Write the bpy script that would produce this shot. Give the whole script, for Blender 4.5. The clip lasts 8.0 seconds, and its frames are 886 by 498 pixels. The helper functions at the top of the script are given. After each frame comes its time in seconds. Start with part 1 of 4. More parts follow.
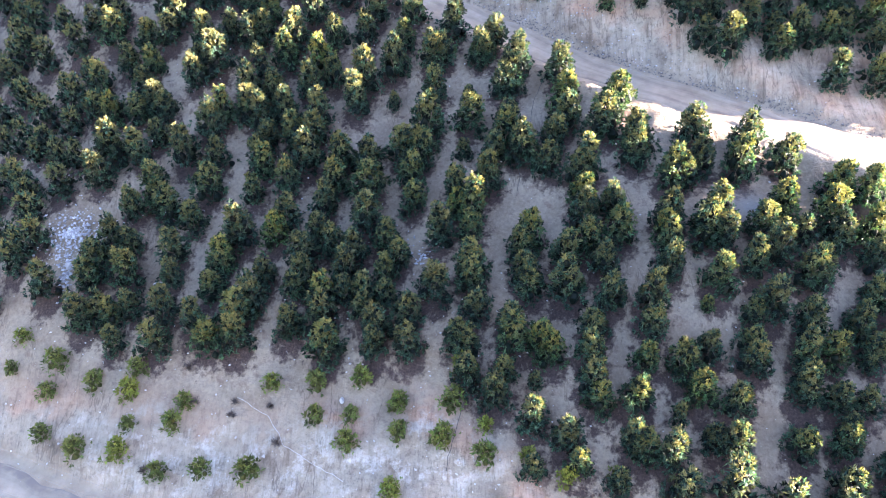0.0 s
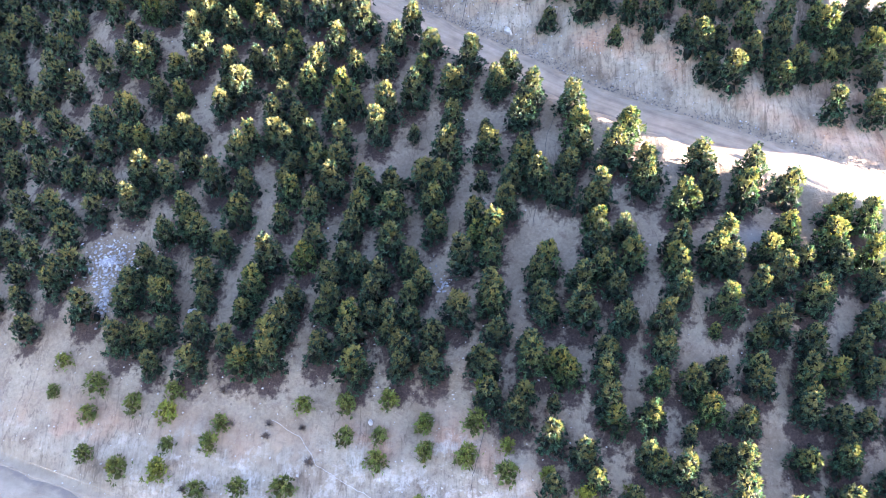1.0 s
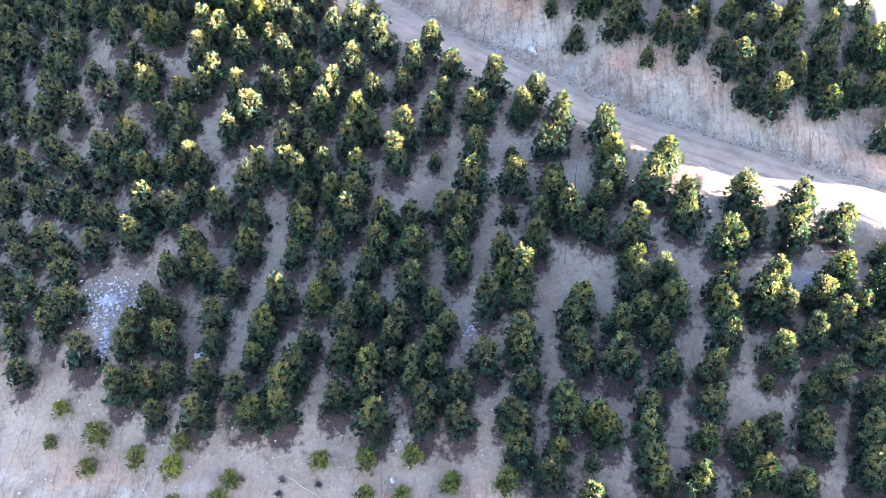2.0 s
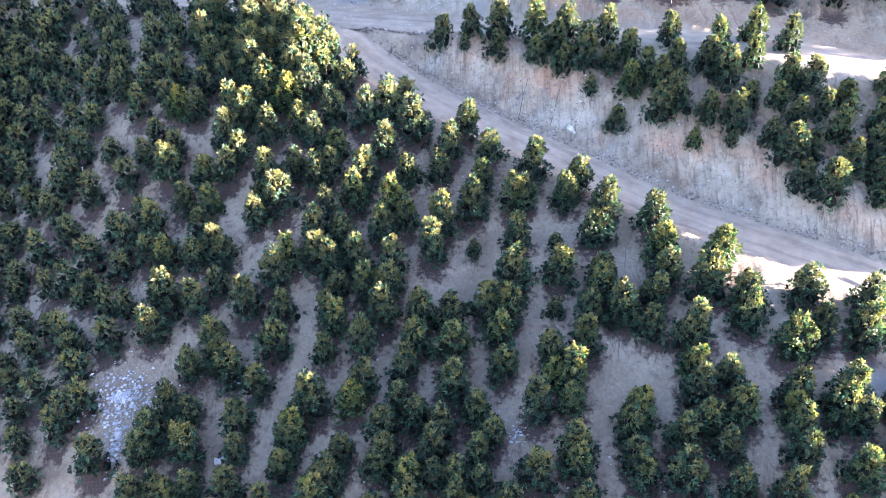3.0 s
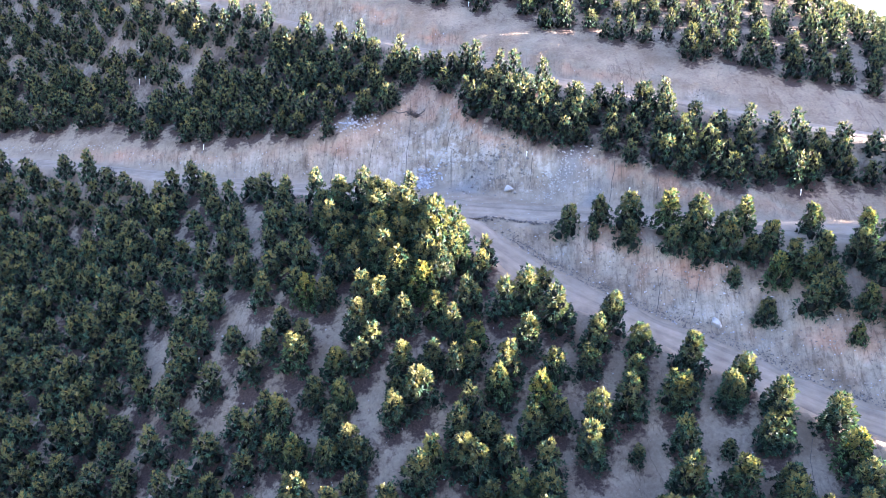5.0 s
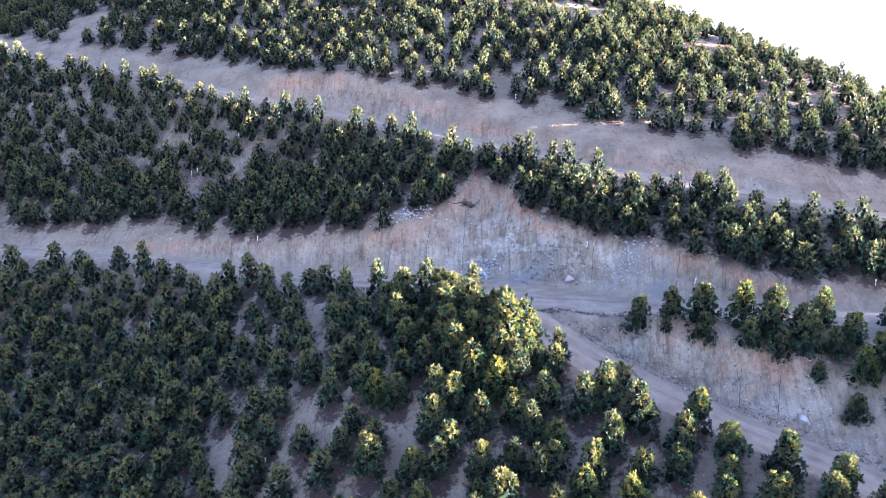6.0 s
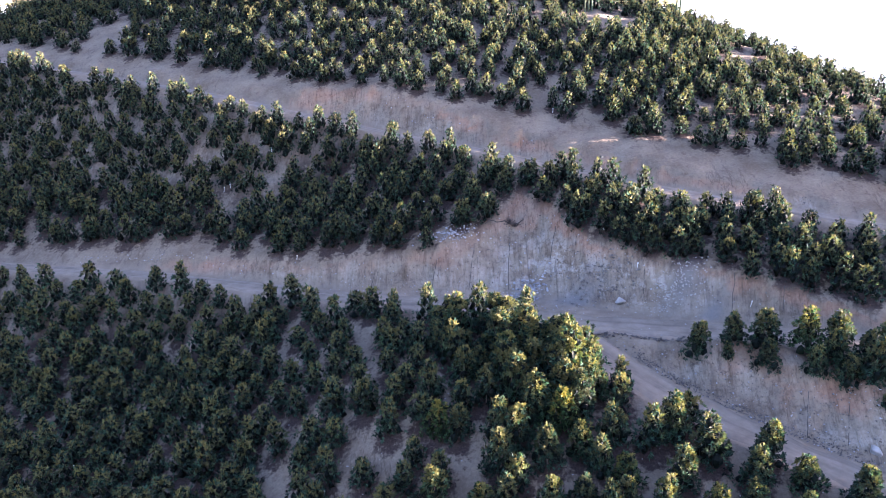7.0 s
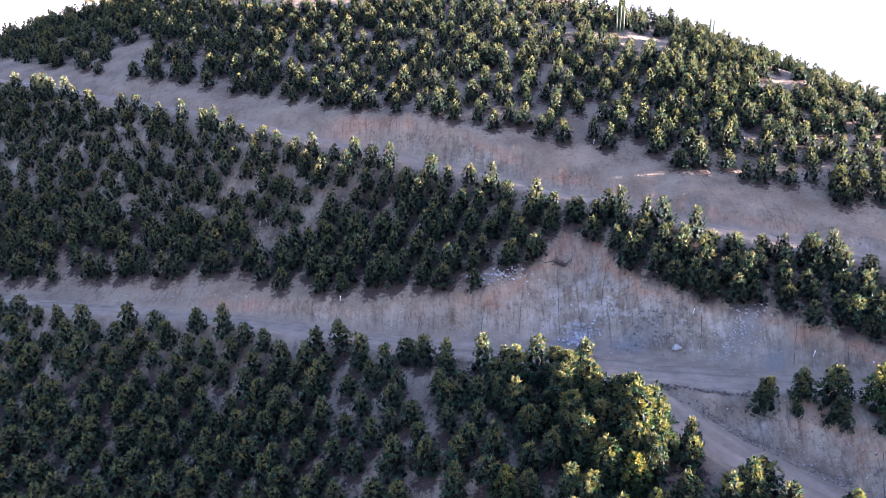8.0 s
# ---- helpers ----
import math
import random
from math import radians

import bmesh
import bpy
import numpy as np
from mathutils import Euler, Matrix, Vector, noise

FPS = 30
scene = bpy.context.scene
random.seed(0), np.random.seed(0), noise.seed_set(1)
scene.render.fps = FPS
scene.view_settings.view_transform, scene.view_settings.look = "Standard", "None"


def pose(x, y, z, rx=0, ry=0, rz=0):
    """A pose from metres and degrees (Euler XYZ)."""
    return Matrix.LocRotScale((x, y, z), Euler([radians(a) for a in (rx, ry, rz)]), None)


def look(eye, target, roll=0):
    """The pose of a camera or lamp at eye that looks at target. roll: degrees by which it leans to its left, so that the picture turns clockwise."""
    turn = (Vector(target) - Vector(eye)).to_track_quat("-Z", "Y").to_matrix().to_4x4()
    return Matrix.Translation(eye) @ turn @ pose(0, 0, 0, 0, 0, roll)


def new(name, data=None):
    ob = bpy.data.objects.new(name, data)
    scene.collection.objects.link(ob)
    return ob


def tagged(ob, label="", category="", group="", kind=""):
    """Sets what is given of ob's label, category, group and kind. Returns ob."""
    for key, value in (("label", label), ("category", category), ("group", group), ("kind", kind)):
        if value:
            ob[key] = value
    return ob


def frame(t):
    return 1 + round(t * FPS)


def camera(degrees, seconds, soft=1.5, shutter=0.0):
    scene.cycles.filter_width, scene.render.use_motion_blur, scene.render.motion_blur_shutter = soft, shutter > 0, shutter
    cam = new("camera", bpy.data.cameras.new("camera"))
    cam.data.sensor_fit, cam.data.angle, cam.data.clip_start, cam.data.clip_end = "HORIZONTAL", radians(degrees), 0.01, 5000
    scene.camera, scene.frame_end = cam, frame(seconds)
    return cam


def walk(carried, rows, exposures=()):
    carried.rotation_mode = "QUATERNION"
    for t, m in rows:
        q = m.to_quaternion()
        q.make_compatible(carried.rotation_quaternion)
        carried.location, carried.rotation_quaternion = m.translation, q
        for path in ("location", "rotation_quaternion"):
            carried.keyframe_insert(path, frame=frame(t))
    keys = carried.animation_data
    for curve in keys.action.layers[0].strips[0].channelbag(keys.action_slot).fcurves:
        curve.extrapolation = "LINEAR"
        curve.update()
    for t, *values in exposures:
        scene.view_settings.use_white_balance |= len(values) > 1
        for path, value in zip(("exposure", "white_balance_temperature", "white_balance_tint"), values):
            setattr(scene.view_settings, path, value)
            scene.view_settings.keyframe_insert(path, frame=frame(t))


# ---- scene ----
cam = camera(60.81, 8.0, soft=0.75)
PATH = [
    (0, (-1.490, 5.625, 35.442), (-1.493, 13.264, 28.988), -0.18),
    (0.5, (-2.205, 4.228, 37.576), (-2.162, 11.819, 31.066), -0.08),
    (1, (-2.853, 4.900, 38.016), (-2.799, 12.548, 31.574), -0.09),
    (1.2, (-3.114, 5.590, 37.932), (-3.050, 13.244, 31.496), -0.05),
    (2.3, (-4.692, 9.495, 37.756), (-4.647, 17.136, 31.304), -0.25),
    (2.5, (-5.215, 10.202, 37.701), (-5.135, 17.864, 31.276), -0.06),
    (3, (-6.497, 11.833, 37.637), (-6.367, 19.913, 31.747), 0.50),
    (3.5, (-7.919, 12.862, 37.534), (-7.810, 21.665, 32.791), 0.58),
    (4, (-9.820, 13.567, 37.266), (-9.758, 22.785, 33.389), 0.32),
    (4.2, (-10.610, 13.818, 37.245), (-10.569, 23.036, 33.369), 0.28),
    (5.3, (-14.770, 14.857, 37.214), (-14.894, 24.072, 33.333), 0.24),
    (5.5, (-15.439, 15.073, 37.428), (-15.620, 24.399, 33.824), 0.05),
    (6, (-17.372, 15.412, 37.571), (-17.558, 24.993, 34.715), -0.14),
    (6.5, (-19.087, 15.961, 38.147), (-19.260, 25.553, 35.325), -0.19),
    (7, (-20.961, 16.721, 38.764), (-21.121, 26.303, 35.908), -0.23),
    (7.5, (-22.734, 17.632, 39.998), (-22.878, 27.204, 37.106), -0.29),
    (8, (-24.725, 18.839, 41.890), (-24.865, 28.400, 38.966), -0.37),
]
walk(cam, [(t, look(eye, target, roll)) for t, eye, target, roll in PATH],
     [(0, 5.5, 5740, 33), (2.5, 5.65, 5650, 32), (4.2, 5.33, 5420, 35), (5.5, 5.28, 5420, 37), (6, 5.0, 5380, 39), (8, 4.45, 5460, 43)])

# ---------------------------------------------------------------- light
SUN_AZ, SUN_EL = 93.6, 6.8          # degrees clockwise from +y, and above the horizon
world = bpy.data.worlds.new("evening_sky")
scene.world = world
world.use_nodes = True
wn = world.node_tree.nodes
sky = wn.new("ShaderNodeTexSky")
sky.sky_type, sky.sun_disc = "NISHITA", False
sky.sun_elevation, sky.sun_rotation = radians(SUN_EL), radians(SUN_AZ)
wn["Background"].inputs["Strength"].default_value = 0.055
world.node_tree.links.new(sky.outputs[0], wn["Background"].inputs["Color"])
sun = new("sun", bpy.data.lights.new("sun", "SUN"))
sun.data.energy, sun.data.angle, sun.data.color = 5.0, radians(0.6), (1.0, 0.84, 0.56)
ray = Vector((math.sin(radians(SUN_AZ)) * math.cos(radians(SUN_EL)), math.cos(radians(SUN_AZ)) * math.cos(radians(SUN_EL)), math.sin(radians(SUN_EL))))
sun.matrix_world = look(ray * 300 + Vector((0, 60, 20)), (0, 60, 20))

# ---------------------------------------------------------------- materials


def material(name, rough=0.9, spec=0.3):
    m = bpy.data.materials.new(name)
    m.use_nodes = True
    p = m.node_tree.nodes["Principled BSDF"]
    p.inputs["Roughness"].default_value = rough
    p.inputs["Specular IOR Level"].default_value = spec
    return m, m.node_tree, p


def node(nt, kind, **values):
    n = nt.nodes.new(kind)
    for key, v in values.items():
        n.inputs[key.replace("_", " ")].default_value = v
    return n


def tex(nt, scale, detail=4.0, rough=0.55, stretch=None):
    """A noise in world metres; returns its factor."""
    geo = nt.nodes.new("ShaderNodeNewGeometry")
    n = node(nt, "ShaderNodeTexNoise", Scale=scale, Detail=detail, Roughness=rough)
    if stretch:
        mp = nt.nodes.new("ShaderNodeMapping")
        mp.inputs["Scale"].default_value = stretch
        nt.links.new(geo.outputs["Position"], mp.inputs["Vector"])
        nt.links.new(mp.outputs[0], n.inputs["Vector"])
    else:
        nt.links.new(geo.outputs["Position"], n.inputs["Vector"])
    return n.outputs["Fac"]


def ramp(nt, fac, stops):
    r = nt.nodes.new("ShaderNodeValToRGB")
    el = r.color_ramp.elements
    while len(el) < len(stops):
        el.new(0.5)
    for e, (pos, col) in zip(el, stops):
        e.position, e.color = pos, (*col, 1) if len(col) == 3 else col
    nt.links.new(fac, r.inputs["Fac"])
    return r.outputs["Color"]


def mix(nt, fac, a, b, mode="MIX"):
    n = nt.nodes.new("ShaderNodeMix")
    n.data_type, n.blend_type = "RGBA", mode
    for sock, v in ((n.inputs["Factor"], fac), (n.inputs["A"], a), (n.inputs["B"], b)):
        if isinstance(v, (int, float)):
            sock.default_value = v
        elif isinstance(v, tuple):
            sock.default_value = (*v, 1)
        else:
            nt.links.new(v, sock)
    return n.outputs["Result"]


def maths(nt, op, a, b=0.0, clamp=False):
    n = nt.nodes.new("ShaderNodeMath")
    n.operation, n.use_clamp = op, clamp
    for sock, v in zip(n.inputs, (a, b)):
        if isinstance(v, (int, float)):
            sock.default_value = v
        else:
            nt.links.new(v, sock)
    return n.outputs[0]


def attr(nt, name):
    n = nt.nodes.new("ShaderNodeAttribute")
    n.attribute_name = name
    return n.outputs["Fac"]


def bump(nt, p, height, strength, dist):
    n = node(nt, "ShaderNodeBump", Strength=strength, Distance=dist)
    nt.links.new(height, n.inputs["Height"])
    nt.links.new(n.outputs[0], p.inputs["Normal"])


def soil_material():
    m, nt, p = material("hillside_soil", 0.95, 0.15)
    soil = ramp(nt, tex(nt, 0.35, 6), [(0.3, (0.122, 0.098, 0.076)), (0.5, (0.172, 0.143, 0.113)), (0.72, (0.215, 0.184, 0.148))])
    grit = ramp(nt, tex(nt, 5.0, 6, 0.68), [(0.30, (0.80, 0.79, 0.78)), (0.55, (1.0, 1.0, 1.0)), (0.74, (1.22, 1.22, 1.23))])
    soil = mix(nt, 1.0, soil, grit, "MULTIPLY")
    soil = mix(nt, ramp(nt, tex(nt, 1.6, 5, 0.7), [(0.55, (0, 0, 0)), (0.68, (0.55, 0.55, 0.55))]), soil, (0.085, 0.058, 0.05))
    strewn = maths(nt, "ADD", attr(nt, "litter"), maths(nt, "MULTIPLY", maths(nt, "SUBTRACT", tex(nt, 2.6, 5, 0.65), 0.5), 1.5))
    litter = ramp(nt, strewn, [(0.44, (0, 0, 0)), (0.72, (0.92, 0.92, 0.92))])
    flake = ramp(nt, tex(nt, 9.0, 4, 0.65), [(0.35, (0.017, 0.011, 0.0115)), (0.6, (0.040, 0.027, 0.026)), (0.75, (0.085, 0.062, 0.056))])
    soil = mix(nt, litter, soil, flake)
    cut = ramp(nt, tex(nt, 0.5, 7, 0.62), [(0.30, (0.110, 0.088, 0.070)), (0.43, (0.168, 0.139, 0.113)), (0.55, (0.205, 0.178, 0.148)), (0.68, (0.262, 0.236, 0.203))])
    layer = maths(nt, "ADD", maths(nt, "MULTIPLY", attr(nt, "depth"), 0.45), maths(nt, "MULTIPLY", maths(nt, "SUBTRACT", tex(nt, 0.45, 4), 0.5), 1.1))
    band = ramp(nt, layer, [(0.0, (0, 0, 0)), (0.12, (0.72, 0.72, 0.72)), (0.32, (0.42, 0.42, 0.42)), (0.48, (0, 0, 0))])
    band = mix(nt, 1.0, band, ramp(nt, tex(nt, 0.13, 3), [(0.38, (0.2, 0.2, 0.2)), (0.54, (1, 1, 1))]), "MULTIPLY")
    cut = mix(nt, band, cut, (0.258, 0.145, 0.100))
    chalk = ramp(nt, tex(nt, 0.9, 7, 0.68), [(0.50, (0, 0, 0)), (0.58, (0.6, 0.6, 0.6))])
    cut = mix(nt, mix(nt, attr(nt, "rock"), (0.0, 0.0, 0.0), chalk), cut, (0.34, 0.325, 0.31))
    run = ramp(nt, tex(nt, 1.0, 4, 0.55, (4.0, 0.35, 0.12)), [(0.60, (0, 0, 0)), (0.70, (0.6, 0.6, 0.6))])
    run = mix(nt, 1.0, run, ramp(nt, tex(nt, 0.33, 3), [(0.42, (0.1, 0.1, 0.1)), (0.62, (1, 1, 1))]), "MULTIPLY")
    cut = mix(nt, run, cut, (0.065, 0.053, 0.046))
    streak = ramp(nt, tex(nt, 1.0, 4, 0.55, (2.6, 0.4, 0.25)), [(0.28, (0.68, 0.66, 0.64)), (0.47, (1, 1, 1)), (0.8, (1.12, 1.12, 1.12))])
    cut = mix(nt, 1.0, cut, streak, "MULTIPLY")
    scrape = ramp(nt, tex(nt, 1.0, 6, 0.7, (6.0, 1.1, 0.5)), [(0.30, (0.62, 0.60, 0.58)), (0.46, (1, 1, 1)), (0.60, (1.06, 1.06, 1.06)), (0.75, (1.3, 1.3, 1.3))])
    cut = mix(nt, 1.0, cut, scrape, "MULTIPLY")
    crumb = ramp(nt, tex(nt, 3.4, 6, 0.72), [(0.34, (0.66, 0.65, 0.64)), (0.47, (1, 1, 1)), (0.58, (1.05, 1.05, 1.05)), (0.70, (1.32, 1.32, 1.33))])
    cut = mix(nt, 1.0, cut, crumb, "MULTIPLY")
    rill = ramp(nt, tex(nt, 0.5, 5, 0.6, (1.5, 0.32, 0.5)), [(0.484, (0, 0, 0)), (0.498, (1, 1, 1)), (0.502, (1, 1, 1)), (0.516, (0, 0, 0))])
    rill = mix(nt, 1.0, rill, ramp(nt, tex(nt, 0.21, 2), [(0.46, (0, 0, 0)), (0.58, (0.5, 0.5, 0.5))]), "MULTIPLY")
    base = mix(nt, rill, mix(nt, attr(nt, "cut"), soil, cut), (0.055, 0.043, 0.036))
    dust = ramp(nt, tex(nt, 1.2, 5), [(0.3, (0.165, 0.136, 0.108)), (0.7, (0.247, 0.210, 0.169))])
    base = mix(nt, attr(nt, "track"), base, dust)
    damp = maths(nt, "MULTIPLY", attr(nt, "damp"), maths(nt, "ADD", tex(nt, 1.1, 4), 0.35), True)
    base = mix(nt, damp, base, (0.150, 0.152, 0.160))
    nt.links.new(mix(nt, 1.0, base, (1.03, 1.0, 0.945), "MULTIPLY"), p.inputs["Base Color"])
    h = maths(nt, "ADD", maths(nt, "MULTIPLY", tex(nt, 2.5, 6, 0.6), 1.0), maths(nt, "MULTIPLY", tex(nt, 9.0, 4), 0.18))
    bump(nt, p, h, 0.8, 0.20)
    return m


def road_material():
    m, nt, p = material("dusty_road", 0.92, 0.2)
    uv = nt.nodes.new("ShaderNodeUVMap")
    mp = nt.nodes.new("ShaderNodeMapping")
    mp.inputs["Scale"].default_value = (7.0, 0.16, 1.0)
    nt.links.new(uv.outputs[0], mp.inputs["Vector"])
    rut = node(nt, "ShaderNodeTexNoise", Scale=1.0, Detail=3.0)
    nt.links.new(mp.outputs[0], rut.inputs["Vector"])
    base = ramp(nt, tex(nt, 0.9, 6, 0.6), [(0.28, (0.144, 0.118, 0.091)), (0.5, (0.193, 0.162, 0.127)), (0.75, (0.247, 0.211, 0.169))])
    lane = ramp(nt, rut.outputs["Fac"], [(0.34, (0.78, 0.77, 0.77)), (0.48, (1, 1, 1)), (0.66, (1.12, 1.12, 1.12))])
    sep = nt.nodes.new("ShaderNodeSeparateXYZ")
    nt.links.new(uv.outputs[0], sep.inputs[0])
    shoulder = maths(nt, "ADD", maths(nt, "ABSOLUTE", sep.outputs[0]), maths(nt, "MULTIPLY", maths(nt, "SUBTRACT", tex(nt, 1.4, 4), 0.5), 0.35))
    loose = ramp(nt, shoulder, [(0.33, (0, 0, 0)), (0.42, (0.75, 0.75, 0.75))])
    nt.links.new(mix(nt, loose, mix(nt, 1.0, base, lane, "MULTIPLY"), (0.125, 0.108, 0.097)), p.inputs["Base Color"])
    h = maths(nt, "ADD", rut.outputs["Fac"], maths(nt, "MULTIPLY", tex(nt, 8.0, 4), 0.4))
    bump(nt, p, h, 0.6, 0.1)
    return m


def leaf_material(name, dark, mid, young):
    m, nt, p = material(name, 0.62, 0.14)
    info, geo = nt.nodes.new("ShaderNodeObjectInfo"), nt.nodes.new("ShaderNodeNewGeometry")
    col = ramp(nt, geo.outputs["Random Per Island"], [(0.0, dark), (0.55, mid), (1.0, tuple(v * 1.35 for v in mid))])
    # Varies the shoots; its lowest value paints crown shade onto the inner mass.
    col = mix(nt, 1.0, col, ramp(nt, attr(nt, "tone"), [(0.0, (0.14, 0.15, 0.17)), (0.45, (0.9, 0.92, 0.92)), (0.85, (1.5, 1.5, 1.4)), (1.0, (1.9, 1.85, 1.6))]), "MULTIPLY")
    # New growth, its yellow also raised to paint sunlit crown tops.
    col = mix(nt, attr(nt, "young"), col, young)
    tint = ramp(nt, info.outputs["Random"], [(0.0, (0.78, 0.80, 0.85)), (0.5, (1, 1, 1)), (0.9, (1.1, 1.1, 0.95)), (1.0, (1.45, 1.35, 0.85))])
    patch = ramp(nt, tex(nt, 0.55, 2), [(0.3, (0.75, 0.78, 0.8)), (0.55, (1, 1, 1)), (0.75, (1.25, 1.2, 1.0))])
    col = mix(nt, 1.0, mix(nt, 1.0, col, tint, "MULTIPLY"), patch, "MULTIPLY")
    nt.links.new(col, p.inputs["Base Color"])
    glow = nt.nodes.new("ShaderNodeBsdfTranslucent")
    nt.links.new(mix(nt, 1.0, col, (1.1, 1.25, 0.6), "MULTIPLY"), glow.inputs["Color"])
    both = nt.nodes.new("ShaderNodeMixShader")
    both.inputs[0].default_value = 0.26
    nt.links.new(p.outputs[0], both.inputs[1])
    nt.links.new(glow.outputs[0], both.inputs[2])
    nt.links.new(both.outputs[0], nt.nodes["Material Output"].inputs["Surface"])
    return m


def plain_material(name, a, b, scale, rough=0.9, spec=0.3, rand=False):
    m, nt, p = material(name, rough, spec)
    col = ramp(nt, tex(nt, scale, 5), [(0.3, a), (0.7, b)])
    if rand:
        geo = nt.nodes.new("ShaderNodeNewGeometry")
        shade = ramp(nt, geo.outputs["Random Per Island"], [(0.0, (0.62, 0.62, 0.64)), (1.0, (1.4, 1.4, 1.4))])
        col = mix(nt, 1.0, col, shade, "MULTIPLY")
    nt.links.new(col, p.inputs["Base Color"])
    bump(nt, p, tex(nt, scale * 4, 4), 0.4, 0.02)
    return m


SOIL, ROAD = soil_material(), road_material()
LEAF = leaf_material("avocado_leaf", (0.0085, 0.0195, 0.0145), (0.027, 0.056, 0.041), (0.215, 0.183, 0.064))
LEAF_PALE = leaf_material("sapling_leaf", (0.022, 0.042, 0.016), (0.055, 0.085, 0.026), (0.15, 0.16, 0.045))
BARK = plain_material("bark", (0.08, 0.062, 0.05), (0.15, 0.12, 0.095), 6.0)
STONE = plain_material("broken_stone", (0.19, 0.19, 0.20), (0.32, 0.32, 0.335), 2.5, rand=True)
EARTH = plain_material("crumbled_earth", (0.095, 0.076, 0.062), (0.185, 0.155, 0.128), 3.0, rand=True)
DARK_STONE = plain_material("dark_clods", (0.060, 0.052, 0.048), (0.125, 0.11, 0.10), 3.0, rand=True)
ROUGH_STONE = plain_material("rough_rock", (0.10, 0.088, 0.078), (0.19, 0.172, 0.155), 3.0, rand=True)
WHITE_STONE = plain_material("pale_stone", (0.21, 0.20, 0.19), (0.36, 0.345, 0.33), 3.0)

# ---------------------------------------------------------------- the lie of the land


def vnoise(x, y, seed=0):
    """Smooth value noise, 0 to 1, on arrays."""
    xi, yi = np.floor(x).astype(np.int64), np.floor(y).astype(np.int64)
    fx, fy = x - xi, y - yi
    fx, fy = fx * fx * (3 - 2 * fx), fy * fy * (3 - 2 * fy)

    def h(a, b):
        n = (a * 374761393 + b * 668265263 + seed * 2147483647) & 0xFFFFFFFF
        n = ((n ^ (n >> 13)) * 1274126177) & 0xFFFFFFFF
        return ((n ^ (n >> 16)) & 0xFFFF) / 65535.0

    return (h(xi, yi) * (1 - fx) + h(xi + 1, yi) * fx) * (1 - fy) + (h(xi, yi + 1) * (1 - fx) + h(xi + 1, yi + 1) * fx) * fy


def smooth(points, n=10):
    """A curve through the points of a line."""
    p = np.array([points[0], *points, points[-1]], float)
    out = []
    for i in range(1, len(p) - 2):
        for s in np.arange(n) / n:
            out.append(0.5 * (2 * p[i] + (p[i + 1] - p[i - 1]) * s + (2 * p[i - 1] - 5 * p[i] + 4 * p[i + 1] - p[i + 2]) * s**2 + (3 * p[i] - p[i - 1] - 3 * p[i + 1] + p[i + 2]) * s**3))
    return np.array(out + [p[-1]])


# centre line of each track (x, y, z), half width, slope of the bank cut above it and of the fill below it
# The unseen right end of MIDDLE is lowered to let the sun through.
MIDDLE = (smooth([(-98, 92, 17.4), (-75, 84, 18.0), (-58, 78.9, 18.4), (-52, 77.3, 18.7), (-43, 75.0, 18.8), (-34, 71.8, 18.9), (-27, 69.4, 19.1), (-20, 67.3, 19.2), (-13, 64.5, 19.4), (-6, 63.2, 19.4), (2, 60.0, 20.0), (9, 57.3, 20.6), (16, 54.8, 20.7), (26, 51.4, 19.8), (45, 45, 17.5)]), 1.9, 1.8, 0.9)
LOWER = (smooth([(-15, 63.8, 19.5), (-12.2, 60.9, 19.0), (-8.5, 57.6, 17.7), (-4.2, 54.3, 16.75), (1.0, 51.0, 15.7), (7, 47.0, 14.65), (13.5, 43.4, 14.1), (22, 38.5, 13.6), (45, 26, 12.3)]), 1.8, 1.1, 0.9)
UPPER = (smooth([(-98, 125, 35.5), (-75, 112, 34.2), (-52, 99.3, 32.3), (-40, 93, 30.9), (-29, 88.7, 29.1), (-20, 84.0, 28.1), (-12, 79.8, 27.1), (-4, 75.6, 26.1), (5, 71.5, 25.2), (14, 67, 24.4), (45, 53, 22)]), 1.25, 1.3, 0.9)
BOTTOM = (smooth([(-75, 48, -1), (-45, 35.5, 1.2), (-27, 27.3, 2.3), (-15, 22.5, 2.9), (0, 17.5, 3.2), (20, 11, 3.4), (45, 4, 3.5)]), 2.2, 1.0, 0.8)
TRACKS = (MIDDLE, LOWER, UPPER, BOTTOM)


